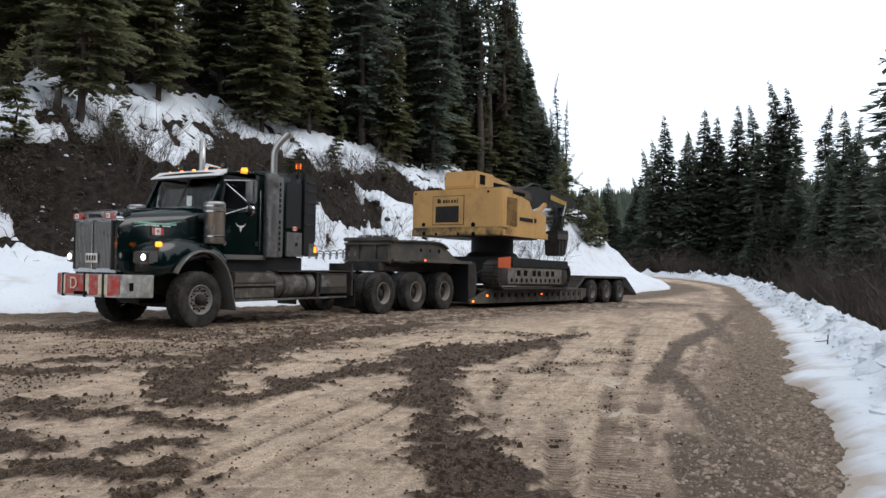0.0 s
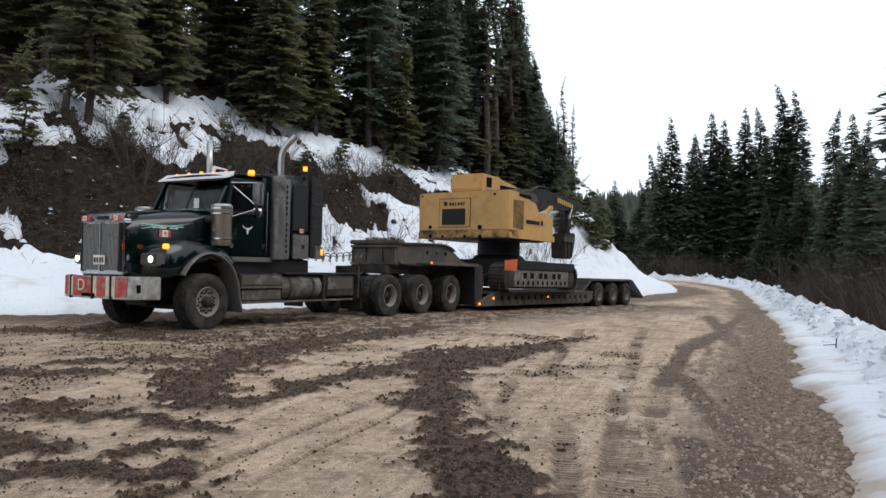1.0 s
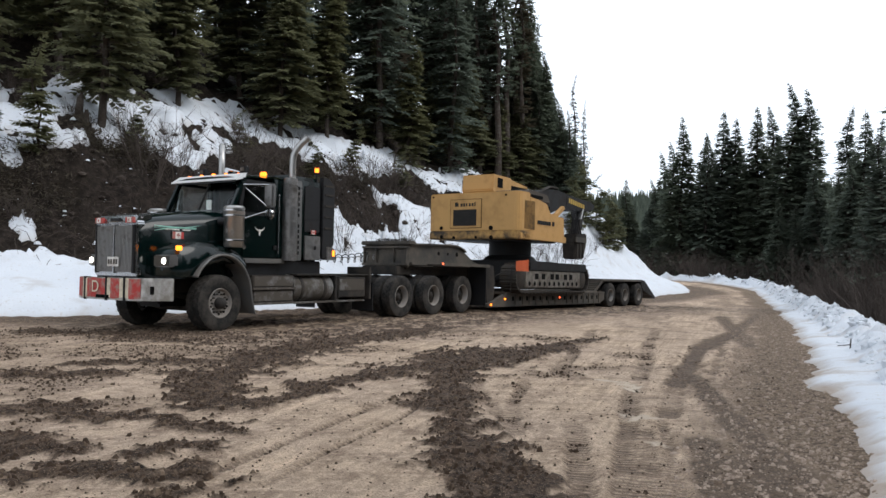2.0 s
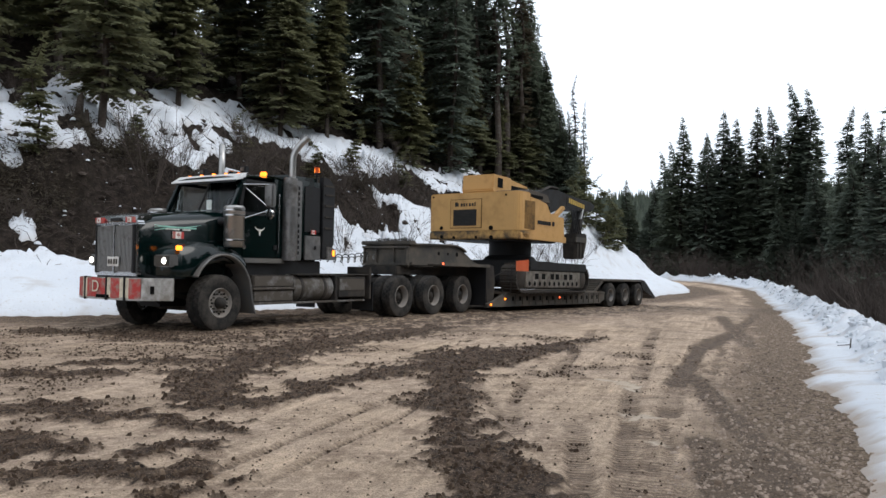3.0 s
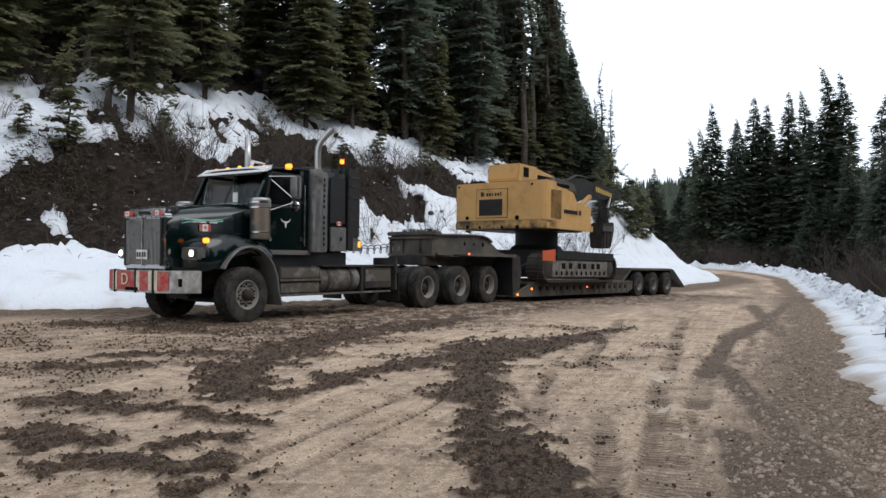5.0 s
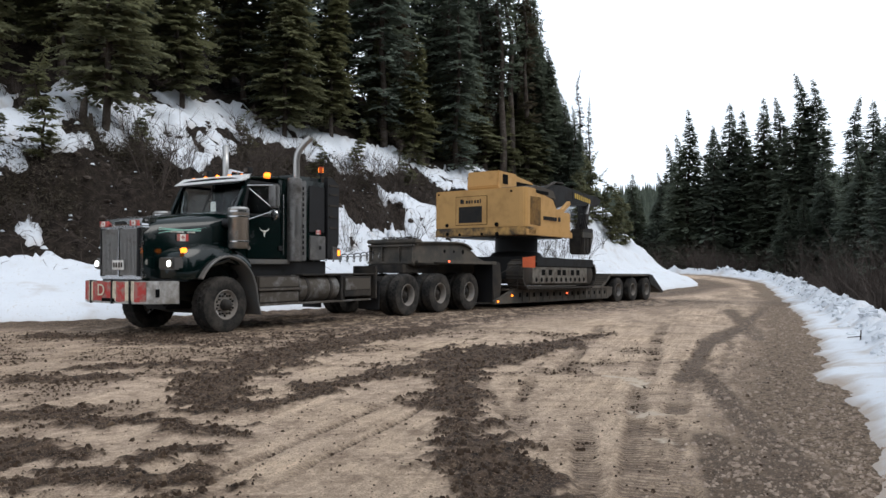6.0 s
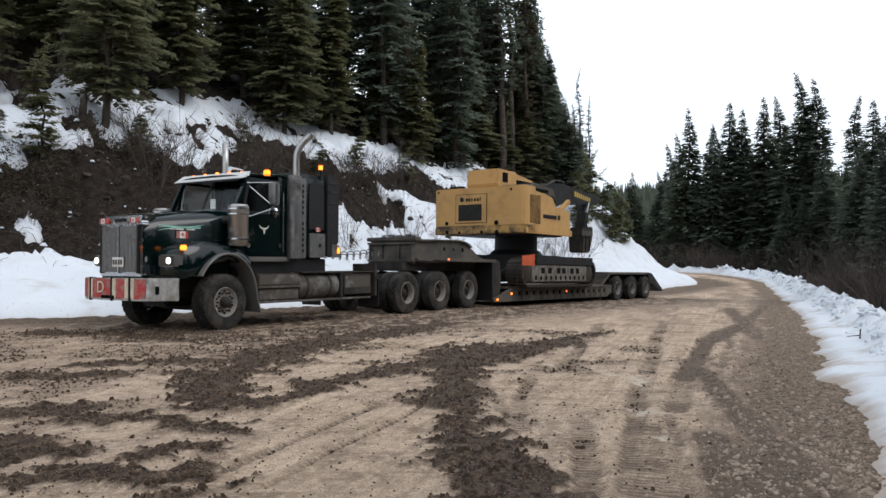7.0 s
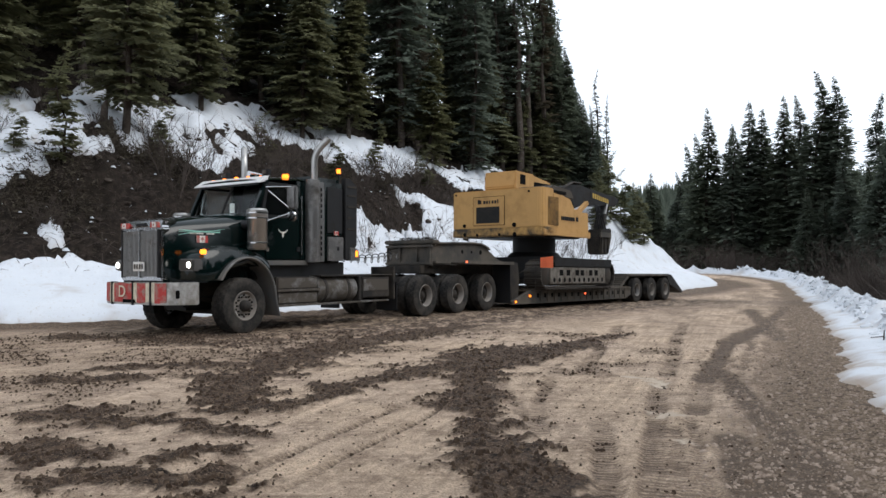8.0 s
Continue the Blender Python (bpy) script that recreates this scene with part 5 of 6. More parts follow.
    ring = [(0.98 - 0.08 * math.sin(a), -0.5 + 0.22 * math.cos(a), 2.45 + 0.2 * math.sin(a)) for a in np.linspace(0, 2 * math.pi, 20)]
    part("steering_wheel", add_tube(bm, ring, 0.016, 6, False), BLACK, cab, "", True)
    box("paper_sheet", 0.60, 0.606, -0.22, -0.08, 2.36, 2.56, WHITE, cab, "white sheet of paper behind the windscreen", 0)
    for y0 in (-0.55, 0.4):
        tube("wiper", [(0.40, y0, 2.3), (0.48, y0 + 0.12, 2.5)], 0.008, BLACK, cab, "", 5)
    # sleeper and rear fairing
    sl = box("sleeper", 1.95, 3.08, -0.99, 0.99, 1.36, 3.2, GREEN, t, "dark green sleeper box", 0.09)
    for s in (-1, 1):
        prism("fairing", [(3.05, 1.42), (3.2, 1.42), (3.46, 1.75), (3.47, 3.08), (3.24, 3.24), (3.05, 3.24)], s * 1.04, s * 0.92, BLACK, t, "dark rear fairing with louvres", "y", 0.015)
        for z in (2.1, 2.35, 2.6, 2.85, 3.05):
            box("louvre", 3.12, 3.42, min(s * 1.035, s * 1.055), max(s * 1.035, s * 1.055), z - 0.015, z + 0.03, FRAME, sl, "", 0.005)
        box("toolbox_door", 2.5, 3.02, min(s * 0.98, s * 1.03), max(s * 0.98, s * 1.03), 1.39, 1.92, GUARD, sl, "grey film-covered toolbox door", 0.02)
        box("toolbox_latch", 2.8, 2.86, min(s * 1.03, s * 1.045), max(s * 1.03, s * 1.045), 1.62, 1.7, BLACK, sl, "", 0.004)
        box("side_extender", 2.5, 3.0, min(s * 0.985, s * 1.01), max(s * 0.985, s * 1.01), 2.0, 3.0, BLACK, sl, "", 0.02)
        # exhaust with perforated guard
        bend = [(2.02 + 0.66 * o, s * (1.08 + 0.75 * o), z) for o, z in ((0, 3.0), (0, 3.5), (0.015, 3.6), (0.06, 3.71), (0.15, 3.83), (0.3, 3.99))]
        ex_ = tube("exhaust_pipe", bend, 0.07, STACK, t, "bright curved exhaust pipe", 18)
        tube("pipe_mouth", [Vector(bend[-1]) + Vector((-0.004, -s * 0.004, -0.004)), Vector(bend[-1]) + Vector((0.004, s * 0.004, 0.004))], 0.064, HOLE, ex_, "", 16)
        guard = spun("exhaust_guard", [(1.36, 0.150), (1.37, 0.158), (2.9, 0.158), (3.1, 0.15), (3.12, 0.09)], GUARD, ex_, 30, "z", (1.98, s * 1.06, 0), "smoky grey round exhaust guard")
        for z in (1.55, 2.95):
            spun("guard_band", [(z, 0.157), (z, 0.166), (z + 0.03, 0.166), (z + 0.03, 0.157)], GUARD, guard, 30, "z", (1.98, s * 1.06, 0))
        strip = box("slotted_strip", 2.10, 2.33, min(s * 1.0, s * 1.10), max(s * 1.0, s * 1.10), 1.37, 3.08, GUARD, ex_, "grey slotted side strip", 0.02)
        for k in range(13):
            if k != 6:
                box("guard_slot", 2.19, 2.235, min(s * 1.1, s * 1.104), max(s * 1.1, s * 1.104), 1.5 + 0.115 * k, 1.57 + 0.115 * k, HOLE, strip, "", 0)
        box("grab_rail", 1.67, 1.70, min(s * 1.02, s * 1.05), max(s * 1.02, s * 1.05), 1.5, 2.75, CHROME, t, "", 0.01)
    leaf_flag(sl, 2.76, 2.0, -1.035, 0.15, 0.09)
    side_lamp = prism("marker_housing", [(3.2, 1.40), (3.5, 1.40), (3.52, 1.60), (3.42, 1.68), (3.2, 1.70)], -1.06, -0.9, GUARD, t, "grey lamp housing", "y", 0.015)
    box("side_marker", 3.38, 3.46, -1.07, -1.05, 1.49, 1.62, AMBER_DIM, side_lamp, "lit amber side marker", 0.008)
    # mirrors
    for s in (-1, 1):
        mir = box("mirror", 1.02, 1.14, min(s * 1.25, s * 1.50), max(s * 1.25, s * 1.50), 2.42, 2.88, GUARD, t, "tall grey metal mirror", 0.03)
        spun("round_mirror", [(1.02, 0.0), (1.03, 0.11), (1.06, 0.12), (1.13, 0.06), (1.13, 0.0)], CHROME, mir, 20, "x", (0, s * 1.38, 2.28), "round convex mirror")
        for a, b in (((0.72, s * 0.99, 2.86), (1.08, s * 1.38, 2.87)), ((0.78, s * 0.99, 2.80), (1.08, s * 1.38, 2.38)), ((0.6, s * 0.99, 2.14), (1.08, s * 1.38, 2.36))):
            tube("mirror_arm", [a, b], 0.013, CHROME, mir, "", 6)
    # roof lights
    for y in (-0.72, -0.36, 0.0, 0.36, 0.72):
        box("roof_marker", 0.80, 0.88, y - 0.026, y + 0.026, 3.06 + 0.03 * (1 - abs(y)), 3.102 + 0.03 * (1 - abs(y)), AMBER, t, "lit amber roof marker", 0.015)
    for y in (-0.78, 0.42):
        w = box("work_light", 0.88, 1.0, y - 0.085, y + 0.085, 3.13, 3.25, BLACK, t, "square black work light", 0.015)
        box("light_glass", 0.872, 0.88, y - 0.05, y + 0.05, 3.155, 3.225, ALU, w, "", 0)
        tube("stalk", [(0.95, y, 3.0), (0.95, y, 3.15)], 0.02, BLACK, w, "", 6)
    horn_ = tube("air_horn", [(0.95, -0.25, 3.2), (1.3, -0.25, 3.2), (1.5, -0.25, 3.2)], [0.06, 0.025, 0.04], CHROME, t, "chrome air horn")
    box("horn_foot", 1.25, 1.3, -0.28, -0.22, 3.1, 3.2, BLACK, horn_, "", 0)
    # steps, tanks and boxes
    for s in (-1, 1):
        a, b = (min(s * 0.62, s * 1.2), max(s * 0.62, s * 1.2))
        bx = box("step_box", 0.82, 2.0, a, b, 0.5, 1.06, FRAME, t, "muddy step and battery box", 0.02)
        for z in (0.5, 0.8):
            box("step_tread", 0.8, 2.02, min(s * 0.9, s * 1.25), max(s * 0.9, s * 1.25), z - 0.03, z + 0.015, ALU, bx, "", 0.006)
        for z in (0.54, 0.84):
            box("step_panel", 0.86, 1.96, min(s * 1.19, s * 1.212), max(s * 1.19, s * 1.212), z, z + 0.2, ALU, bx, "", 0.008)
        tank = spun("fuel_tank", [(2.05, 0.0), (2.05, 0.27), (2.09, 0.3), (3.28, 0.3), (3.32, 0.27), (3.32, 0.0)], ALU, t, 32, "x", (0, s * 0.9, 0.78), "muddy aluminium fuel tank")
        for x in (2.25, 2.98):
            spun("tank_strap", [(x, 0.302), (x, 0.312), (x + 0.07, 0.312), (x + 0.07, 0.302)], FRAME, tank, 32, "x", (0, s * 0.9, 0.78))
        rail = box("running_board", 2.04, 4.4, min(s * 0.95, s * 1.22), max(s * 0.95, s * 1.22), 0.46, 0.5, ALU, t, "muddy running board", 0.008)
        box("bracket", 3.34, 3.42, a, b, 0.5, 1.05, FRAME, rail, "", 0.01)
        bx2 = box("toolbox", 3.44, 4.45, a, b, 0.56, 1.03, FRAME, t, "muddy side toolbox", 0.02)
        box("toolbox_lid", 3.5, 4.38, min(s * 1.19, s * 1.212), max(s * 1.19, s * 1.212), 0.72, 0.98, ALU, bx2, "", 0.01)
        box("fender_plate", 4.55, 4.62, min(s * 0.55, s * 1.24), max(s * 0.55, s * 1.24), 0.5, 1.26, FRAME, t, "muddy plate before the drive wheels", 0.01)
        box("mud_flap", 4.7, 4.73, min(s * 0.6, s * 1.22), max(s * 0.6, s * 1.22), 0.22, 0.9, BLACK, t, "black rubber mud flap", 0.004)
        box("deck_plate", 2.1, 4.6, min(s * 0.5, s * 1.2), max(s * 0.5, s * 1.2), 1.06, 1.09, FRAME, t, "", 0.004)
    fw = box("fifth_wheel", 6.9, 7.9, -0.5, 0.5, 1.08, 1.2, FRAME, t, "greasy fifth wheel plate", 0.03)
    # coiled air hoses behind the sleeper
    for k, (mat, dz) in enumerate(((GUARD, 0.0), (BLACK, 0.06))):
        hs = [(3.2 + 2.9 * u, -0.25 + 0.2 * k + 0.07 * math.cos(70 * u), 1.55 + dz - 0.5 * u * (1 - u) + 0.07 * math.sin(70 * u)) for u in np.linspace(0, 1, 150)]
        tube("air_hose", hs, 0.012, mat, t, "coiled air hose", 5)
    return t


def build_beacon(x, y, z, size):
    """An amber beacon: a square lamp with two lit and two unlit faces turns on its base."""
    b = tagged(new("beacon"), "amber flashing beacon on the truck sleeper", "beacon")
    b.matrix_basis = pose(x, y, z, 0, 0, 8)
    box("base", -size, size, -size, size, -0.05, -0.005, BLACK, b, "", 0.01)
    tube("stalk", [(0, 0, -0.22), (0, 0, -0.04)], 0.02, BLACK, b, "", 8)
    box("cap", -size, size, -size, size, size * 1.9, size * 1.9 + 0.02, AMBER_OFF, b, "", 0.008)
    rotor = box("rotor", -size * 0.86, size * 0.86, -size * 0.86, size * 0.86, 0.0, size * 1.88, AMBER_OFF, b, "", 0.01)
    for s in (-1, 1):
        box("lit_lamp", -size * 0.8, size * 0.8, s * size * 0.88 - 0.004, s * size * 0.88 + 0.004, 0.01, size * 1.84, AMBER, rotor, "glowing amber lamp", 0)
    return b, rotor


# ---------------------------------------------------------------- lowbed trailer
def build_trailer():
    t = tagged(new("lowbed_trailer"), "muddy grey steel lowbed trailer with gooseneck and three axles", "trailer")
    t.matrix_basis = TRAILER_POSE
    # gooseneck over the drive wheels
    side = [(6.95, 1.34), (6.95, 1.80), (7.05, 1.87), (8.7, 1.92), (9.1, 1.91), (9.35, 1.86), (9.6, 1.75), (10.05, 1.50), (10.45, 1.42), (10.45, 1.32), (8.2, 1.32)]
    for s in (-1, 1):
        sp = prism("gooseneck_side", side, s * 0.74, s * 0.66, TRAILER, t, "grey gooseneck side plate", "y", 0.012)
        prism("flange", [(6.95, 1.80), (7.05, 1.87), (8.7, 1.92), (9.1, 1.91), (9.35, 1.86), (9.6, 1.75), (9.6, 1.79), (9.36, 1.90), (9.1, 1.95), (8.7, 1.96), (7.03, 1.91), (6.95, 1.84)], s * 0.82, s * 0.64, TRAILER, sp, "", "y", 0.006)
        prism("lower_rib", [(6.95, 1.34), (8.2, 1.32), (8.2, 1.37), (6.95, 1.40)], s * 0.86, s * 0.66, TRAILER, sp, "", "y", 0.006)
        for x, z, r in ((8.3, 1.68, 0.055), (8.75, 1.68, 0.04), (9.2, 1.68, 0.065)):
            spun("plate_hole", [(s * 0.742, 0.0), (s * 0.742, r), (s * 0.73, r)], HOLE, sp, 16, "y", (x, 0, z))
        fn = prism("fender", [(7.63, 1.38), (7.63, 1.34), (10.1, 1.36), (10.1, 1.40)], s * 1.32, s * 0.70, TRAILER, t, "flat steel fender over the wheels", "y", 0.006)
        box("fender_lip", 7.63, 10.1, min(s * 1.28, s * 1.33), max(s * 1.28, s * 1.33), 1.33, 1.42, TRAILER, fn, "", 0.006)
        box("marker_light", 7.66, 7.74, min(s * 1.3, s * 1.345), max(s * 1.3, s * 1.345), 1.36, 1.41, RED_LIGHT, fn, "small lit red marker", 0.01)
        box("mud_flap", 9.92, 9.95, min(s * 0.7, s * 1.3), max(s * 0.7, s * 1.3), 0.22, 1.36, BLACK, t, "black rubber mud flap", 0.004)
    front = box("gooseneck_front", 6.88, 6.98, -0.76, 0.76, 1.26, 1.84, TRAILER, t, "grey gooseneck front plate", 0.02)
    for z in (1.34, 1.80):
        box("front_lip", 6.80, 6.9, -0.8, 0.8, z - 0.03, z + 0.03, TRAILER, front, "", 0.01)
    for y in (-0.74, -0.3, 0.3, 0.74):
        box("front_rib", 6.81, 6.89, y - 0.02, y + 0.02, 1.36, 1.78, TRAILER, front, "", 0.006)
    box("gooseneck_top", 6.95, 9.3, -0.68, 0.68, 1.76, 1.85, TRAILER, t, "", 0.01)
    box("neck_core", 6.6, 10.0, -0.6, 0.6, 1.06, 1.3, FRAME, t, "", 0.02)
    box("bolster", 6.8, 7.15, -0.85, 0.85, 1.86, 1.97, TRAILER, t, "worn steel bolster", 0.03)
    tube("kingpin", [(7.4, 0, 1.1), (7.4, 0, 1.35)], 0.05, FRAME, t)
    box("king_plate", 6.95, 8.4, -0.7, 0.7, 1.24, 1.30, FRAME, t, "", 0.01)
    # chain heaped on the gooseneck front
    g = random.Random(4)
    bm = bmesh.new()
    for k in range(46):
        c = Vector((6.95 + g.uniform(-0.1, 0.25), -0.75 + 1.1 * k / 45, 1.97 + g.uniform(0, 0.05)))
        q = Euler((g.uniform(0, 3), g.uniform(0, 3), g.uniform(0, 3))).to_matrix()
        add_tube(bm, [c + q @ Vector((0.045 * math.cos(a), 0.028 * math.sin(a), 0)) for a in np.linspace(0, 2 * math.pi, 9)], 0.009, 4, False)
    part("tie_down_chain", bm, FRAME, t, "rusty tie-down chain heap")
    prism("neck_end", [(9.95, 1.40), (10.5, 1.40), (10.6, 0.9), (10.5, 0.2), (10.15, 0.2), (10.1, 0.9)], -1.2, 1.2, FRAME, t, "dark end of the gooseneck", "y", 0.02)
    # deck
    beam = [(10.05, 0.16), (10.05, 0.26), (10.3, 0.32), (11.15, 0.57), (18.35, 0.60), (18.35, 0.30), (17.9, 0.17)]
    for s in (-1, 1):
        b = prism("side_beam", beam, s * 1.30, s * 1.16, TRAILER, t, "muddy grey side beam", "y", 0.012)
        box("rub_rail", 11.1, 18.3, min(s * 1.29, s * 1.335), max(s * 1.29, s * 1.335), 0.54, 0.585, TRAILER, b, "", 0.006)
        for k in range(15):
            x = 11.5 + 0.44 * k
            box("stake_pocket", x - 0.06, x + 0.06, min(s * 1.295, s * 1.305), max(s * 1.295, s * 1.305), 0.34, 0.47, HOLE, b, "", 0)
            box("pocket_rib", x + 0.12, x + 0.15, min(s * 1.3, s * 1.325), max(s * 1.3, s * 1.325), 0.2, 0.55, TRAILER, b, "", 0)
        for x, z, m in ((10.2, 0.24, AMBER_DIM), (11.0, 0.4, AMBER_DIM), (14.6, 0.42, RED_LIGHT)):
            box("marker_light", x - 0.035, x + 0.035, min(s * 1.3, s * 1.34), max(s * 1.3, s * 1.34), z - 0.03, z + 0.03, m, b, "small lit marker", 0.01)
        box("outrigger_plank", 11.2, 18.2, min(s * 1.17, s * 1.28), max(s * 1.17, s * 1.28), 0.57, 0.61, PLANK, t, "worn deck plank", 0.006)
    for k in range(9):
        y0 = -1.14 + 0.255 * k
        box("deck_plank", 11.1, 18.3, y0, y0 + 0.24, 0.53, 0.59, PLANK, t, "worn deck plank", 0.006)
    for x in (11.5, 13.5, 15.5, 17.5):
        box("cross_beam", x - 0.07, x + 0.07, -1.16, 1.16, 0.2, 0.5, FRAME, t, "", 0.01)
    # raised rear deck, its slope, wheels and tail
    prism("rear_slope", [(17.4, 0.58), (18.3, 1.06), (18.3, 0.95), (17.6, 0.55)], -1.25, 1.25, TRAILER, t, "steel slope up to the rear deck", "y", 0.008)
    for k in range(6):
        box("slope_cleat", 17.55 + 0.13 * k, 17.6 + 0.13 * k, -1.25, 1.25, 0.66 + 0.07 * k, 0.71 + 0.07 * k, TRAILER, t, "", 0)
    box("rear_deck", 18.25, 22.1, -1.28, 1.28, 1.0, 1.09, TRAILER, t, "steel deck over the rear wheels", 0.01)
    for s in (-1, 1):
        box("rear_rail", 18.0, 22.3, s * 0.45 - 0.07, s * 0.45 + 0.07, 0.55, 1.0, FRAME, t)
        prism("beavertail", [(22.1, 1.09), (22.5, 1.05), (23.75, 0.36), (23.7, 0.28), (22.3, 0.66), (22.1, 0.9)], s * 1.28, s * 0.55, BLACK, t, "dark loading tail", "y", 0.01)
        for x in (18.93, 20.36, 21.78):
            make_wheel(t, x, s, 1.30, 0.47, 0.47, 0.24, "trailer")
    for x in (18.93, 20.36, 21.78):
        tube("rear_axle", [(x, -1.1, 0.47), (x, 1.1, 0.47)], 0.08, FRAME, t)
    return t


# ---------------------------------------------------------------- forestry machine
def build_machine():
    t = tagged(new("forestry_machine"), "yellow tracked forestry excavator with folded black boom on the trailer", "excavator")
    t.matrix_basis = TRAILER_POSE
    for s in (-1, 1):
        yi, yo = s * 1.06, s * 1.65
        x0, x1, zb, zt, r = 11.5, 16.05, 0.62, 1.46, 0.42
        loop = [(x0 + r * math.cos(a), zb + r + r * math.sin(a)) for a in np.linspace(radians(90), radians(270), 9)] + [(x1 - 0.3 + r * math.cos(a), zb + r + r * math.sin(a)) for a in np.linspace(radians(-90), radians(90), 9)]
        # evenly spaced shoes along the loop
        closed = loop + [loop[0]]
        lens = [math.dist(a, b) for a, b in zip(closed, closed[1:])]
        total, count = sum(lens), 50
        base = box("track_frame", x0 + 0.05, x1 - 0.3, min(yi, yo) + 0.04, max(yi, yo) - 0.04, zb + 0.08, zb + 0.70, TRACK, t, "steel track frame with holes", 0.05)
        mid = (yi + yo) / 2
        shoe = bpy.data.meshes.new("track_shoe")
        sb = add_box(bmesh.new(), -total / count * 0.47, total / count * 0.47, -0.30, 0.30, -0.03, 0.02, 0)
        add_box(sb, -0.02, 0.02, -0.30, 0.30, 0.02, 0.06, 0)
        sb.to_mesh(shoe)
        sb.free()
        shoe.materials.append(TRACK)
        for k in range(count):
            want, acc = (k + 0.5) * total / count, 0.0
            for (a, b), ln in zip(zip(closed, closed[1:]), lens):
                if acc + ln >= want:
                    u = (want - acc) / ln
                    px, pz = a[0] + (b[0] - a[0]) * u, a[1] + (b[1] - a[1]) * u
                    ang = math.degrees(math.atan2(b[1] - a[1], b[0] - a[0]))
                    break
                acc += ln
            o = new("track_shoe", shoe)
            o.parent = base
            o.matrix_basis = pose(px, mid, pz, 0, -ang, 0) @ pose(0, 0, 0, 180, 0, 0)
        plate = box("side_guard", 11.65, 15.45, min(yo - s * 0.06, yo - s * 0.0), max(yo - s * 0.06, yo - s * 0.0), zb + 0.14, zb + 0.66, PLATE, base, "grey guard plate with holes", 0.015)
        for k in range(11):
            x = 11.9 + 0.33 * k
            tube("guard_hole", [(x, yo - s * 0.03, zb + 0.26), (x, yo + s * 0.004, zb + 0.26)], 0.075, HOLE, plate, "", 12)
        for x in (12.35, 12.8, 13.4, 13.75, 14.35, 14.75):
            box("guard_window", x - 0.12, x + 0.12, min(yo, yo + s * 0.004), max(yo, yo + s * 0.004), zb + 0.40, zb + 0.58, HOLE, plate, "", 0)
        for x in (11.52, 15.72):
            spun("sprocket", [(yo - s * 0.02, 0.0), (yo - s * 0.02, 0.22), (yo - s * 0.08, 0.34), (yo - s * 0.5, 0.34)], TRACK, base, 18, "y", (x, 0, zb + r))
        box("track_cover", 11.9, 15.9, min(yi, yo + s * 0.02), max(yi, yo + s * 0.02), zb + 0.68, zb + 0.95, MACHINE, base, "black cover plate", 0.01)
    box("car_body", 12.3, 14.8, -1.08, 1.08, 0.9, 1.62, MACHINE, t, "black undercarriage frame", 0.08)
    spun("swing_bearing", [(1.58, 0.0), (1.58, 0.95), (1.75, 0.82), (1.8, 0.72), (2.26, 0.72), (2.26, 0.0)], MACHINE, t, 32, "z", (13.45, 0, 0), "black swing bearing")
    # upper body: rounded counterweight and side panels
    def rounded(x0, x1, y0, y1, c):
        return [(x0 + c, y0), (x1, y0), (x1, y1), (x0 + c, y1), (x0 + 0.3 * c, y1 - 0.3 * c), (x0, y1 - c), (x0, y0 + c), (x0 + 0.3 * c, y0 + 0.3 * c)]
    cw = prism("counterweight", rounded(11.3, 12.0, -1.58, 1.88, 0.16), 2.5, 3.74, YELLOW, t, "yellow counterweight with worn lower edge", "z", 0.03)
    prism("lower_band", rounded(11.28, 12.0, -1.60, 1.90, 0.2), 2.26, 2.52, SCUFF, cw, "scraped and muddy lower band", "z", 0.03)
    panel = box("rear_panel", 11.275, 11.32, -0.2, 0.98, 2.62, 3.52, YELLOW, cw, "yellow rear service panel", 0.01)
    box("panel_gap", 11.29, 11.31, -0.215, 0.995, 2.605, 3.535, HOLE, cw, "", 0)
    vent = box("rear_vent", 11.265, 11.28, -0.03, 0.86, 2.68, 3.20, MACHINE, panel, "dark brown rear grille", 0)
    for k in range(10):
        box("vent_slat", 11.26, 11.27, -0.01, 0.84, 2.71 + 0.049 * k, 2.725 + 0.049 * k, FRAME, vent, "", 0)
    for k, (w, h) in enumerate(((0.1, 0.14), (0.03, 0.11), (0.08, 0.1), (0.07, 0.1), (0.05, 0.1), (0.07, 0.1), (0.07, 0.1), (0.04, 0.13))):
        y = 0.80 - 0.107 * k
        box("name_bar", 11.268, 11.28, y - w, y, 3.30, 3.30 + h, MACHINE, panel, "", 0)
    for y, z, r in ((1.34, 2.62, 0.06), (-0.57, 2.60, 0.07), (1.32, 2.33, 0.06), (-0.59, 2.30, 0.07), (0.83, 2.31, 0.05), (-0.02, 2.31, 0.05), (1.68, 3.64, 0.03), (-1.1, 3.62, 0.035)):
        spun("lifting_hole", [(11.27, 0.0), (11.27, r), (11.30, r)], HOLE, cw, 14, "x", (0, y, z))
    body = prism("engine_housing", [(11.95, 2.42), (14.4, 2.42), (14.36, 3.12), (13.4, 3.10), (13.15, 3.48), (12.6, 3.56), (12.0, 3.62)], -1.56, 1.86, YELLOW, t, "yellow engine housing", "y", 0.03)
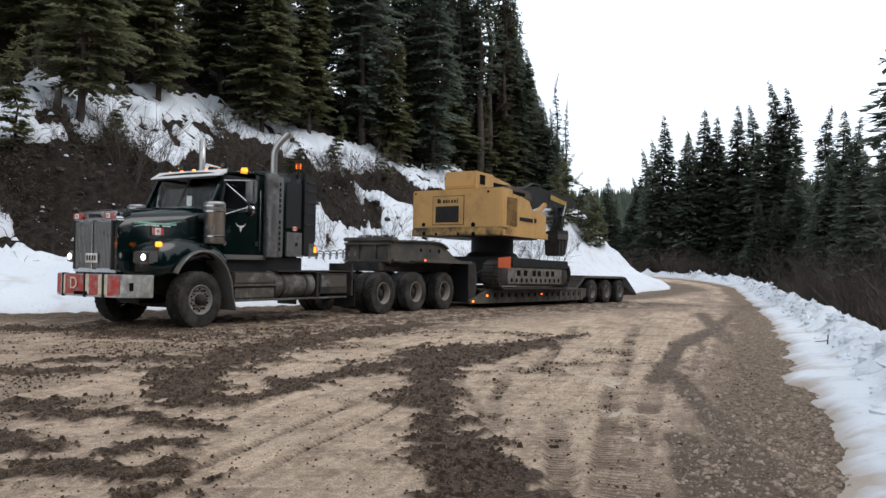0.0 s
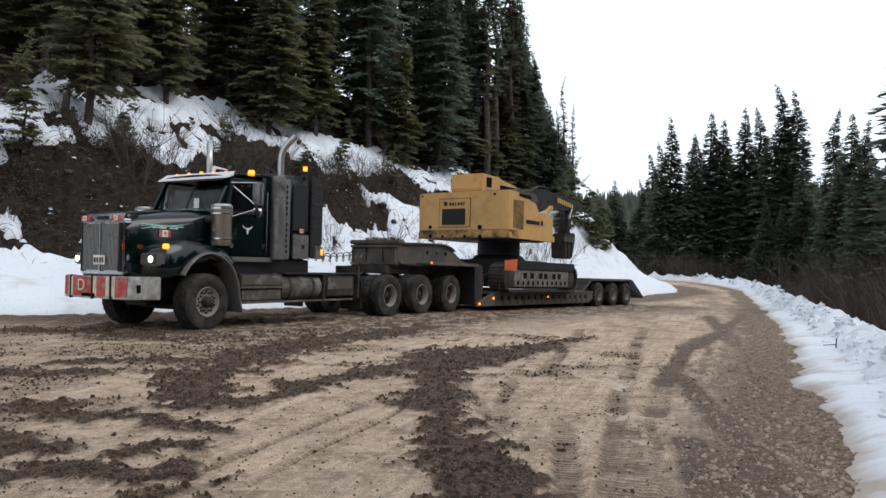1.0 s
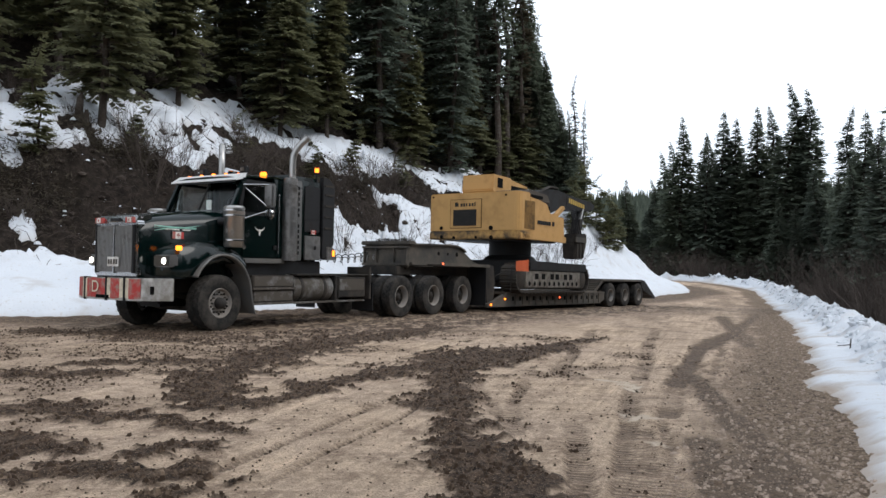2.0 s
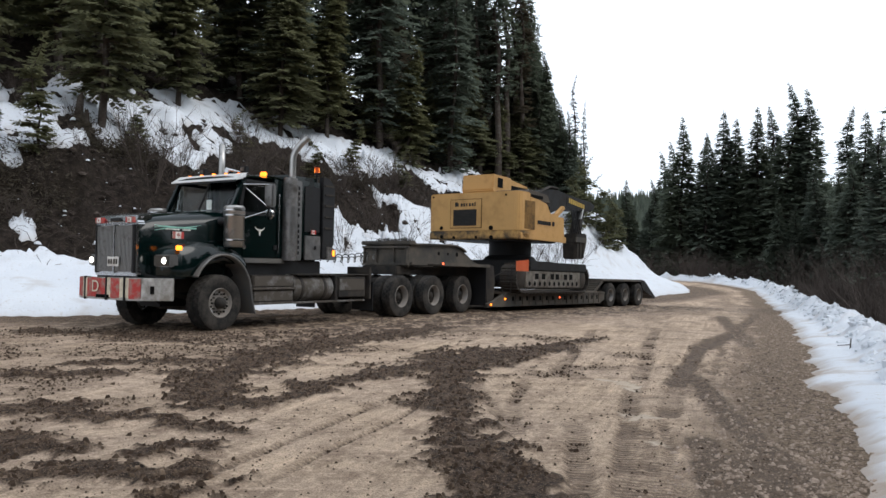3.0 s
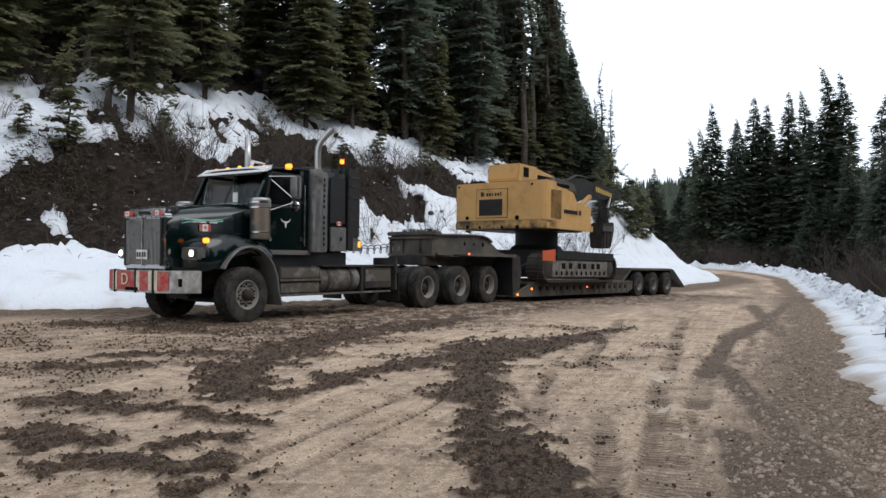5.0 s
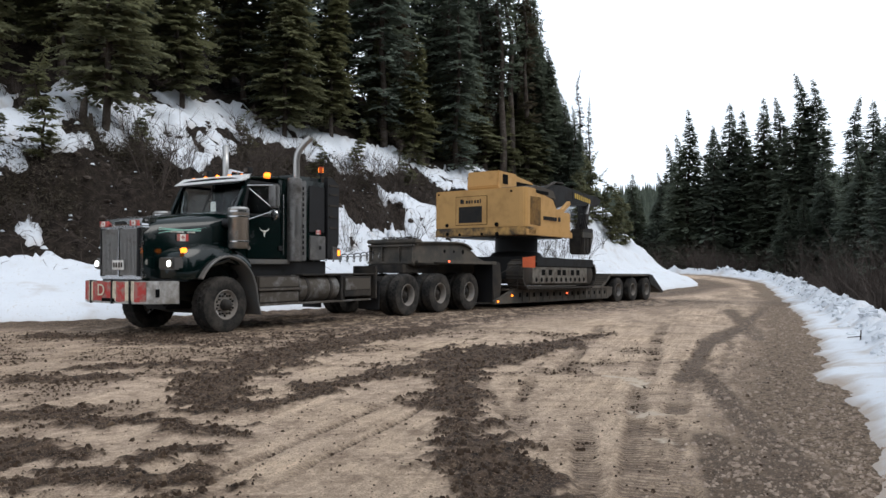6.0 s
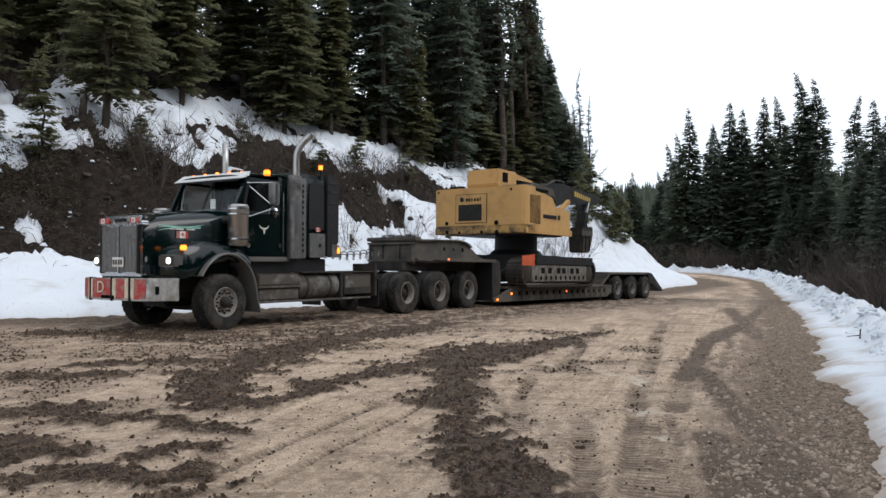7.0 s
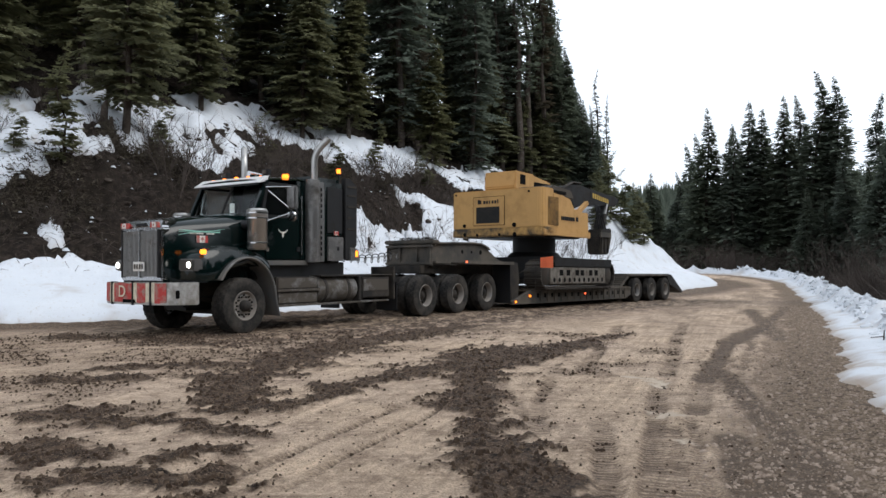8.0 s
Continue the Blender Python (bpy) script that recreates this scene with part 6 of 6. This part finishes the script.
    for s, yy in ((-1, -1.57), (1, 1.87)):
        v = box("side_vent", 11.62, 12.3, yy - 0.012, yy + 0.012, 2.58, 3.48, VENTB, body, "brown slatted side vent", 0.01)
        for k in range(14):
            box("vent_slat", 11.64, 12.28, yy - 0.022, yy + 0.022, 2.63 + 0.06 * k, 2.655 + 0.06 * k, VENTB, v, "", 0)
        box("ledge", 11.4, 14.45, yy - 0.03, yy + 0.03, 2.26, 2.46, YELLOW, body, "", 0.015)
        for k in range(7):
            box("name_bar", 12.5 + 0.13 * k, 12.59 + 0.13 * k, yy - 0.013, yy + 0.013, 2.78, 2.9, MACHINE, body, "", 0)
        box("name_bar", 13.5, 13.62, yy - 0.013, yy + 0.013, 2.78, 2.92, MACHINE, body, "", 0)
        box("dark_badge", 13.25, 13.5, yy - 0.013, yy + 0.013, 3.3, 3.4, MACHINE, body, "", 0)
    box("belly", 11.6, 14.3, -1.3, 1.5, 2.24, 2.44, MACHINE, t, "", 0.03)
    prism("top_hood", [(11.9, 3.68), (12.1, 3.86), (13.3, 3.78), (13.5, 3.5), (12.0, 3.5)], -1.5, -0.2, ALU, t, "grey hood over the engine", "y", 0.03)
    box("hood_slot", 11.95, 12.9, -1.53, -1.49, 3.60, 3.70, HOLE, t, "", 0.01)
    roof1 = prism("roof_guard", [(12.1, 3.72), (12.0, 3.9), (12.05, 4.42), (13.2, 4.40), (13.2, 3.72)], -0.16, 1.05, YELLOW, t, "yellow roof guard box", "y", 0.03)
    box("guard_window", 12.3, 12.62, -0.175, -0.15, 4.0, 4.32, HOLE, roof1, "", 0.01)
    prism("roof_guard", [(12.9, 3.72), (12.9, 4.42), (13.2, 4.42), (14.6, 4.25), (14.6, 3.72)], 0.0, 1.2, YELLOW, t, "yellow sloped roof guard", "y", 0.03)
    box("guard_slot", 13.4, 14.5, -0.02, 0.01, 4.0, 4.18, HOLE, t, "", 0.01)
    for y in (1.3, 1.5):
        box("tank_cap", 11.9, 12.2, y - 0.06, y + 0.08, 3.72, 3.9, BLACK, t, "", 0.02)
    # boom: a humped black beam, yellow band, dropped stick
    boom = prism("boom", [(13.4, 3.2), (13.8, 3.7), (14.3, 4.04), (14.7, 4.15), (15.1, 4.20), (15.7, 4.23), (16.1, 4.18), (17.2, 4.10), (18.5, 4.06), (18.85, 3.95), (18.75, 3.8), (18.5, 3.68), (16.6, 3.58), (15.7, 3.55), (14.8, 3.3), (14.0, 2.9)], -0.62, 0.02, MACHINE, t, "black humped boom", "y", 0.03)
    prism("boom_band", [(16.35, 3.70), (17.95, 3.72), (18.0, 4.02), (16.4, 4.10)], -0.632, -0.6, MACHINE, boom, "black band with a yellow name", "y", 0)
    for k in range(8):
        x = 16.55 + 0.17 * k
        prism("name_bar", [(x, 3.85 - 0.015 * k), (x + 0.11, 3.84 - 0.015 * k), (x + 0.11, 4.02 - 0.02 * k), (x, 4.04 - 0.02 * k)], -0.638, -0.6, YELLOWD, boom, "", "y", 0)
    for k in range(3):
        tube("hydraulic_hose", [(13.6 + 0.1 * k, -0.75 + 0.06 * k, 3.5), (14.2, -0.72 + 0.06 * k, 4.0), (15.0, -0.68 + 0.05 * k, 4.28), (15.7, -0.6 + 0.05 * k, 4.3)], 0.03, FRAME, boom, "grey hydraulic hose", 6)
    stick = prism("stick", [(17.75, 3.72), (18.35, 3.78), (18.3, 3.5), (17.95, 2.6), (17.6, 2.6)], -0.42, -0.18, MACHINE, t, "black hanging stick", "y", 0.03)
    for k, y in enumerate((-0.66, -0.56, -0.32, -0.22)):
        tube("hydraulic_cylinder", [(17.15 + 0.1 * k, y, 2.6), (17.5 + 0.1 * k, y, 3.3)], 0.06, FRAME, stick, "grey hydraulic cylinder", 10)
        tube("cylinder_rod", [(17.49 + 0.1 * k, y, 3.27), (17.7 + 0.1 * k, y, 3.7)], 0.035, STACK, stick, "bright cylinder rod", 10)
    for k in range(4):
        tube("hydraulic_hose", [(16.6 + 0.12 * k, -0.7, 3.6), (16.55 + 0.15 * k, -0.78, 3.25), (16.75 + 0.2 * k, -0.76, 2.75)], 0.025, BLACK, stick, "black hydraulic hose", 6)
    head = prism("head_frame", [(17.0, 2.74), (17.95, 2.80), (17.9, 2.3), (17.65, 1.80), (16.95, 1.80), (16.92, 2.4)], -0.72, -0.2, FRAME, t, "dark steel cutting head frame", "y", 0.04)
    box("head_plate", 16.9, 17.8, -0.78, -0.72, 2.42, 2.62, TRAILER, head, "", 0.01)
    for x in (17.05, 17.3, 17.6):
        box("head_rib", x - 0.03, x + 0.03, -0.76, -0.71, 1.86, 2.42, FRAME, head, "", 0.008)
    prism("head_arm", [(17.8, 2.7), (18.05, 2.7), (17.85, 1.85), (17.65, 1.85)], -0.55, -0.1, STACK, head, "worn bright steel arm", "y", 0.02)
    prism("boom_bracket", [(13.3, 3.06), (14.3, 3.08), (14.95, 3.46), (14.87, 3.58), (14.3, 3.22), (13.3, 3.2)], -1.3, -1.15, YELLOW, t, "yellow boom bracket", "y", 0.02)
    prism("boom_brace", [(13.45, 2.45), (13.6, 2.42), (14.4, 3.15), (14.28, 3.25)], -1.3, -1.15, YELLOW, t, "", "y", 0.015)
    box("cab_front", 13.5, 14.4, 0.4, 1.7, 2.5, 3.75, MACHINE, t, "", 0.05)
    return t


def build_flag_pole():
    f = tagged(new("warning_flag"), "orange cloth warning flag on a thin rod beside the tracks", "flag")
    f.matrix_basis = TRAILER_POSE
    tube("rod", [(10.55, -1.0, 0.98), (11.2, -1.66, 1.5)], 0.014, FRAME, f, "", 6)
    tube("brace", [(11.0, -1.5, 0.6), (11.05, -1.5, 1.36)], 0.014, FRAME, f, "", 6)
    bm = bmesh.new()
    gridv = [[bm.verts.new((11.1 + 0.3 * u, -1.62 - 0.3 * u - 0.03 * math.sin(5 * u), 1.56 - 0.3 * v + 0.05 * u - 0.06 * u * v)) for u in np.linspace(0, 1, 6)] for v in np.linspace(0, 1, 5)]
    for a, b in zip(gridv, gridv[1:]):
        for k in range(5):
            bm.faces.new((a[k], a[k + 1], b[k + 1], b[k]))
    bmesh.ops.solidify(bm, geom=list(bm.faces), thickness=0.006)
    part("cloth", bm, ORANGE, f, "orange cloth")
    return f


TRAILER_POSE = pose(-5.21, 15.72, 0.09, 0, 0.7, 53)
PLATE = surface("scraped_guard_plate", (0.17, 0.155, 0.135), 0.6, 0.3, (0.08, 0.066, 0.052), 0.4, 4)
RED_LIGHT = glow("red_marker", (1.0, 0.16, 0.06), 2.0)
PLANK = surface("worn_deck_wood", (0.12, 0.09, 0.065), 0.85, 0, MUD, 0.5, 3, 20, 0.4)
VENTB = surface("brown_vent", (0.22, 0.12, 0.035), 0.6, 0, (0.08, 0.055, 0.03), 0.4, 3)
YELLOWD = surface("band_yellow", (0.5, 0.33, 0.06), 0.5, 0, MUD, 0.2, 3)
truck = build_truck()
trailer = build_trailer()
machine = build_machine()
flag_pole = build_flag_pole()
strobe = box("strobe_light", 1.5, 1.6, -0.77, -0.63, 3.12, 3.21, AMBER, truck, "lit amber strobe light", 0.02)
beacon, beacon_rotor = build_beacon(-2.49, 17.76, 3.37, 0.058)


# ---------------------------------------------------------------- what moves
def motions():
    """The beacon on the sleeper flashes: its lamp turns a lit or an unlit face forward."""
    lit = {4, 7, 10, 13, 15, 18, 20, 23, 25, 29, 31, 33, 35, 37, 39, 41, 44, 47, 50, 58, 64, 66, 68, 70, 72, 74, 76, 78, 80}
    rows_, angle, state = [], 90.0, False
    rows_.append((0.0, pose(0, 0, 0, 0, 0, angle)))
    for k in range(1, 81):
        now = k / 10
        if (k in lit) != state:
            state = k in lit
            rows_.append((now - 0.0667, pose(0, 0, 0, 0, 0, angle)))
            rows_.append((now - 0.0333, pose(0, 0, 0, 0, 0, angle + 45)))
            angle += 90
        rows_.append((now, pose(0, 0, 0, 0, 0, angle)))
    walk(beacon_rotor, rows_)


motions()
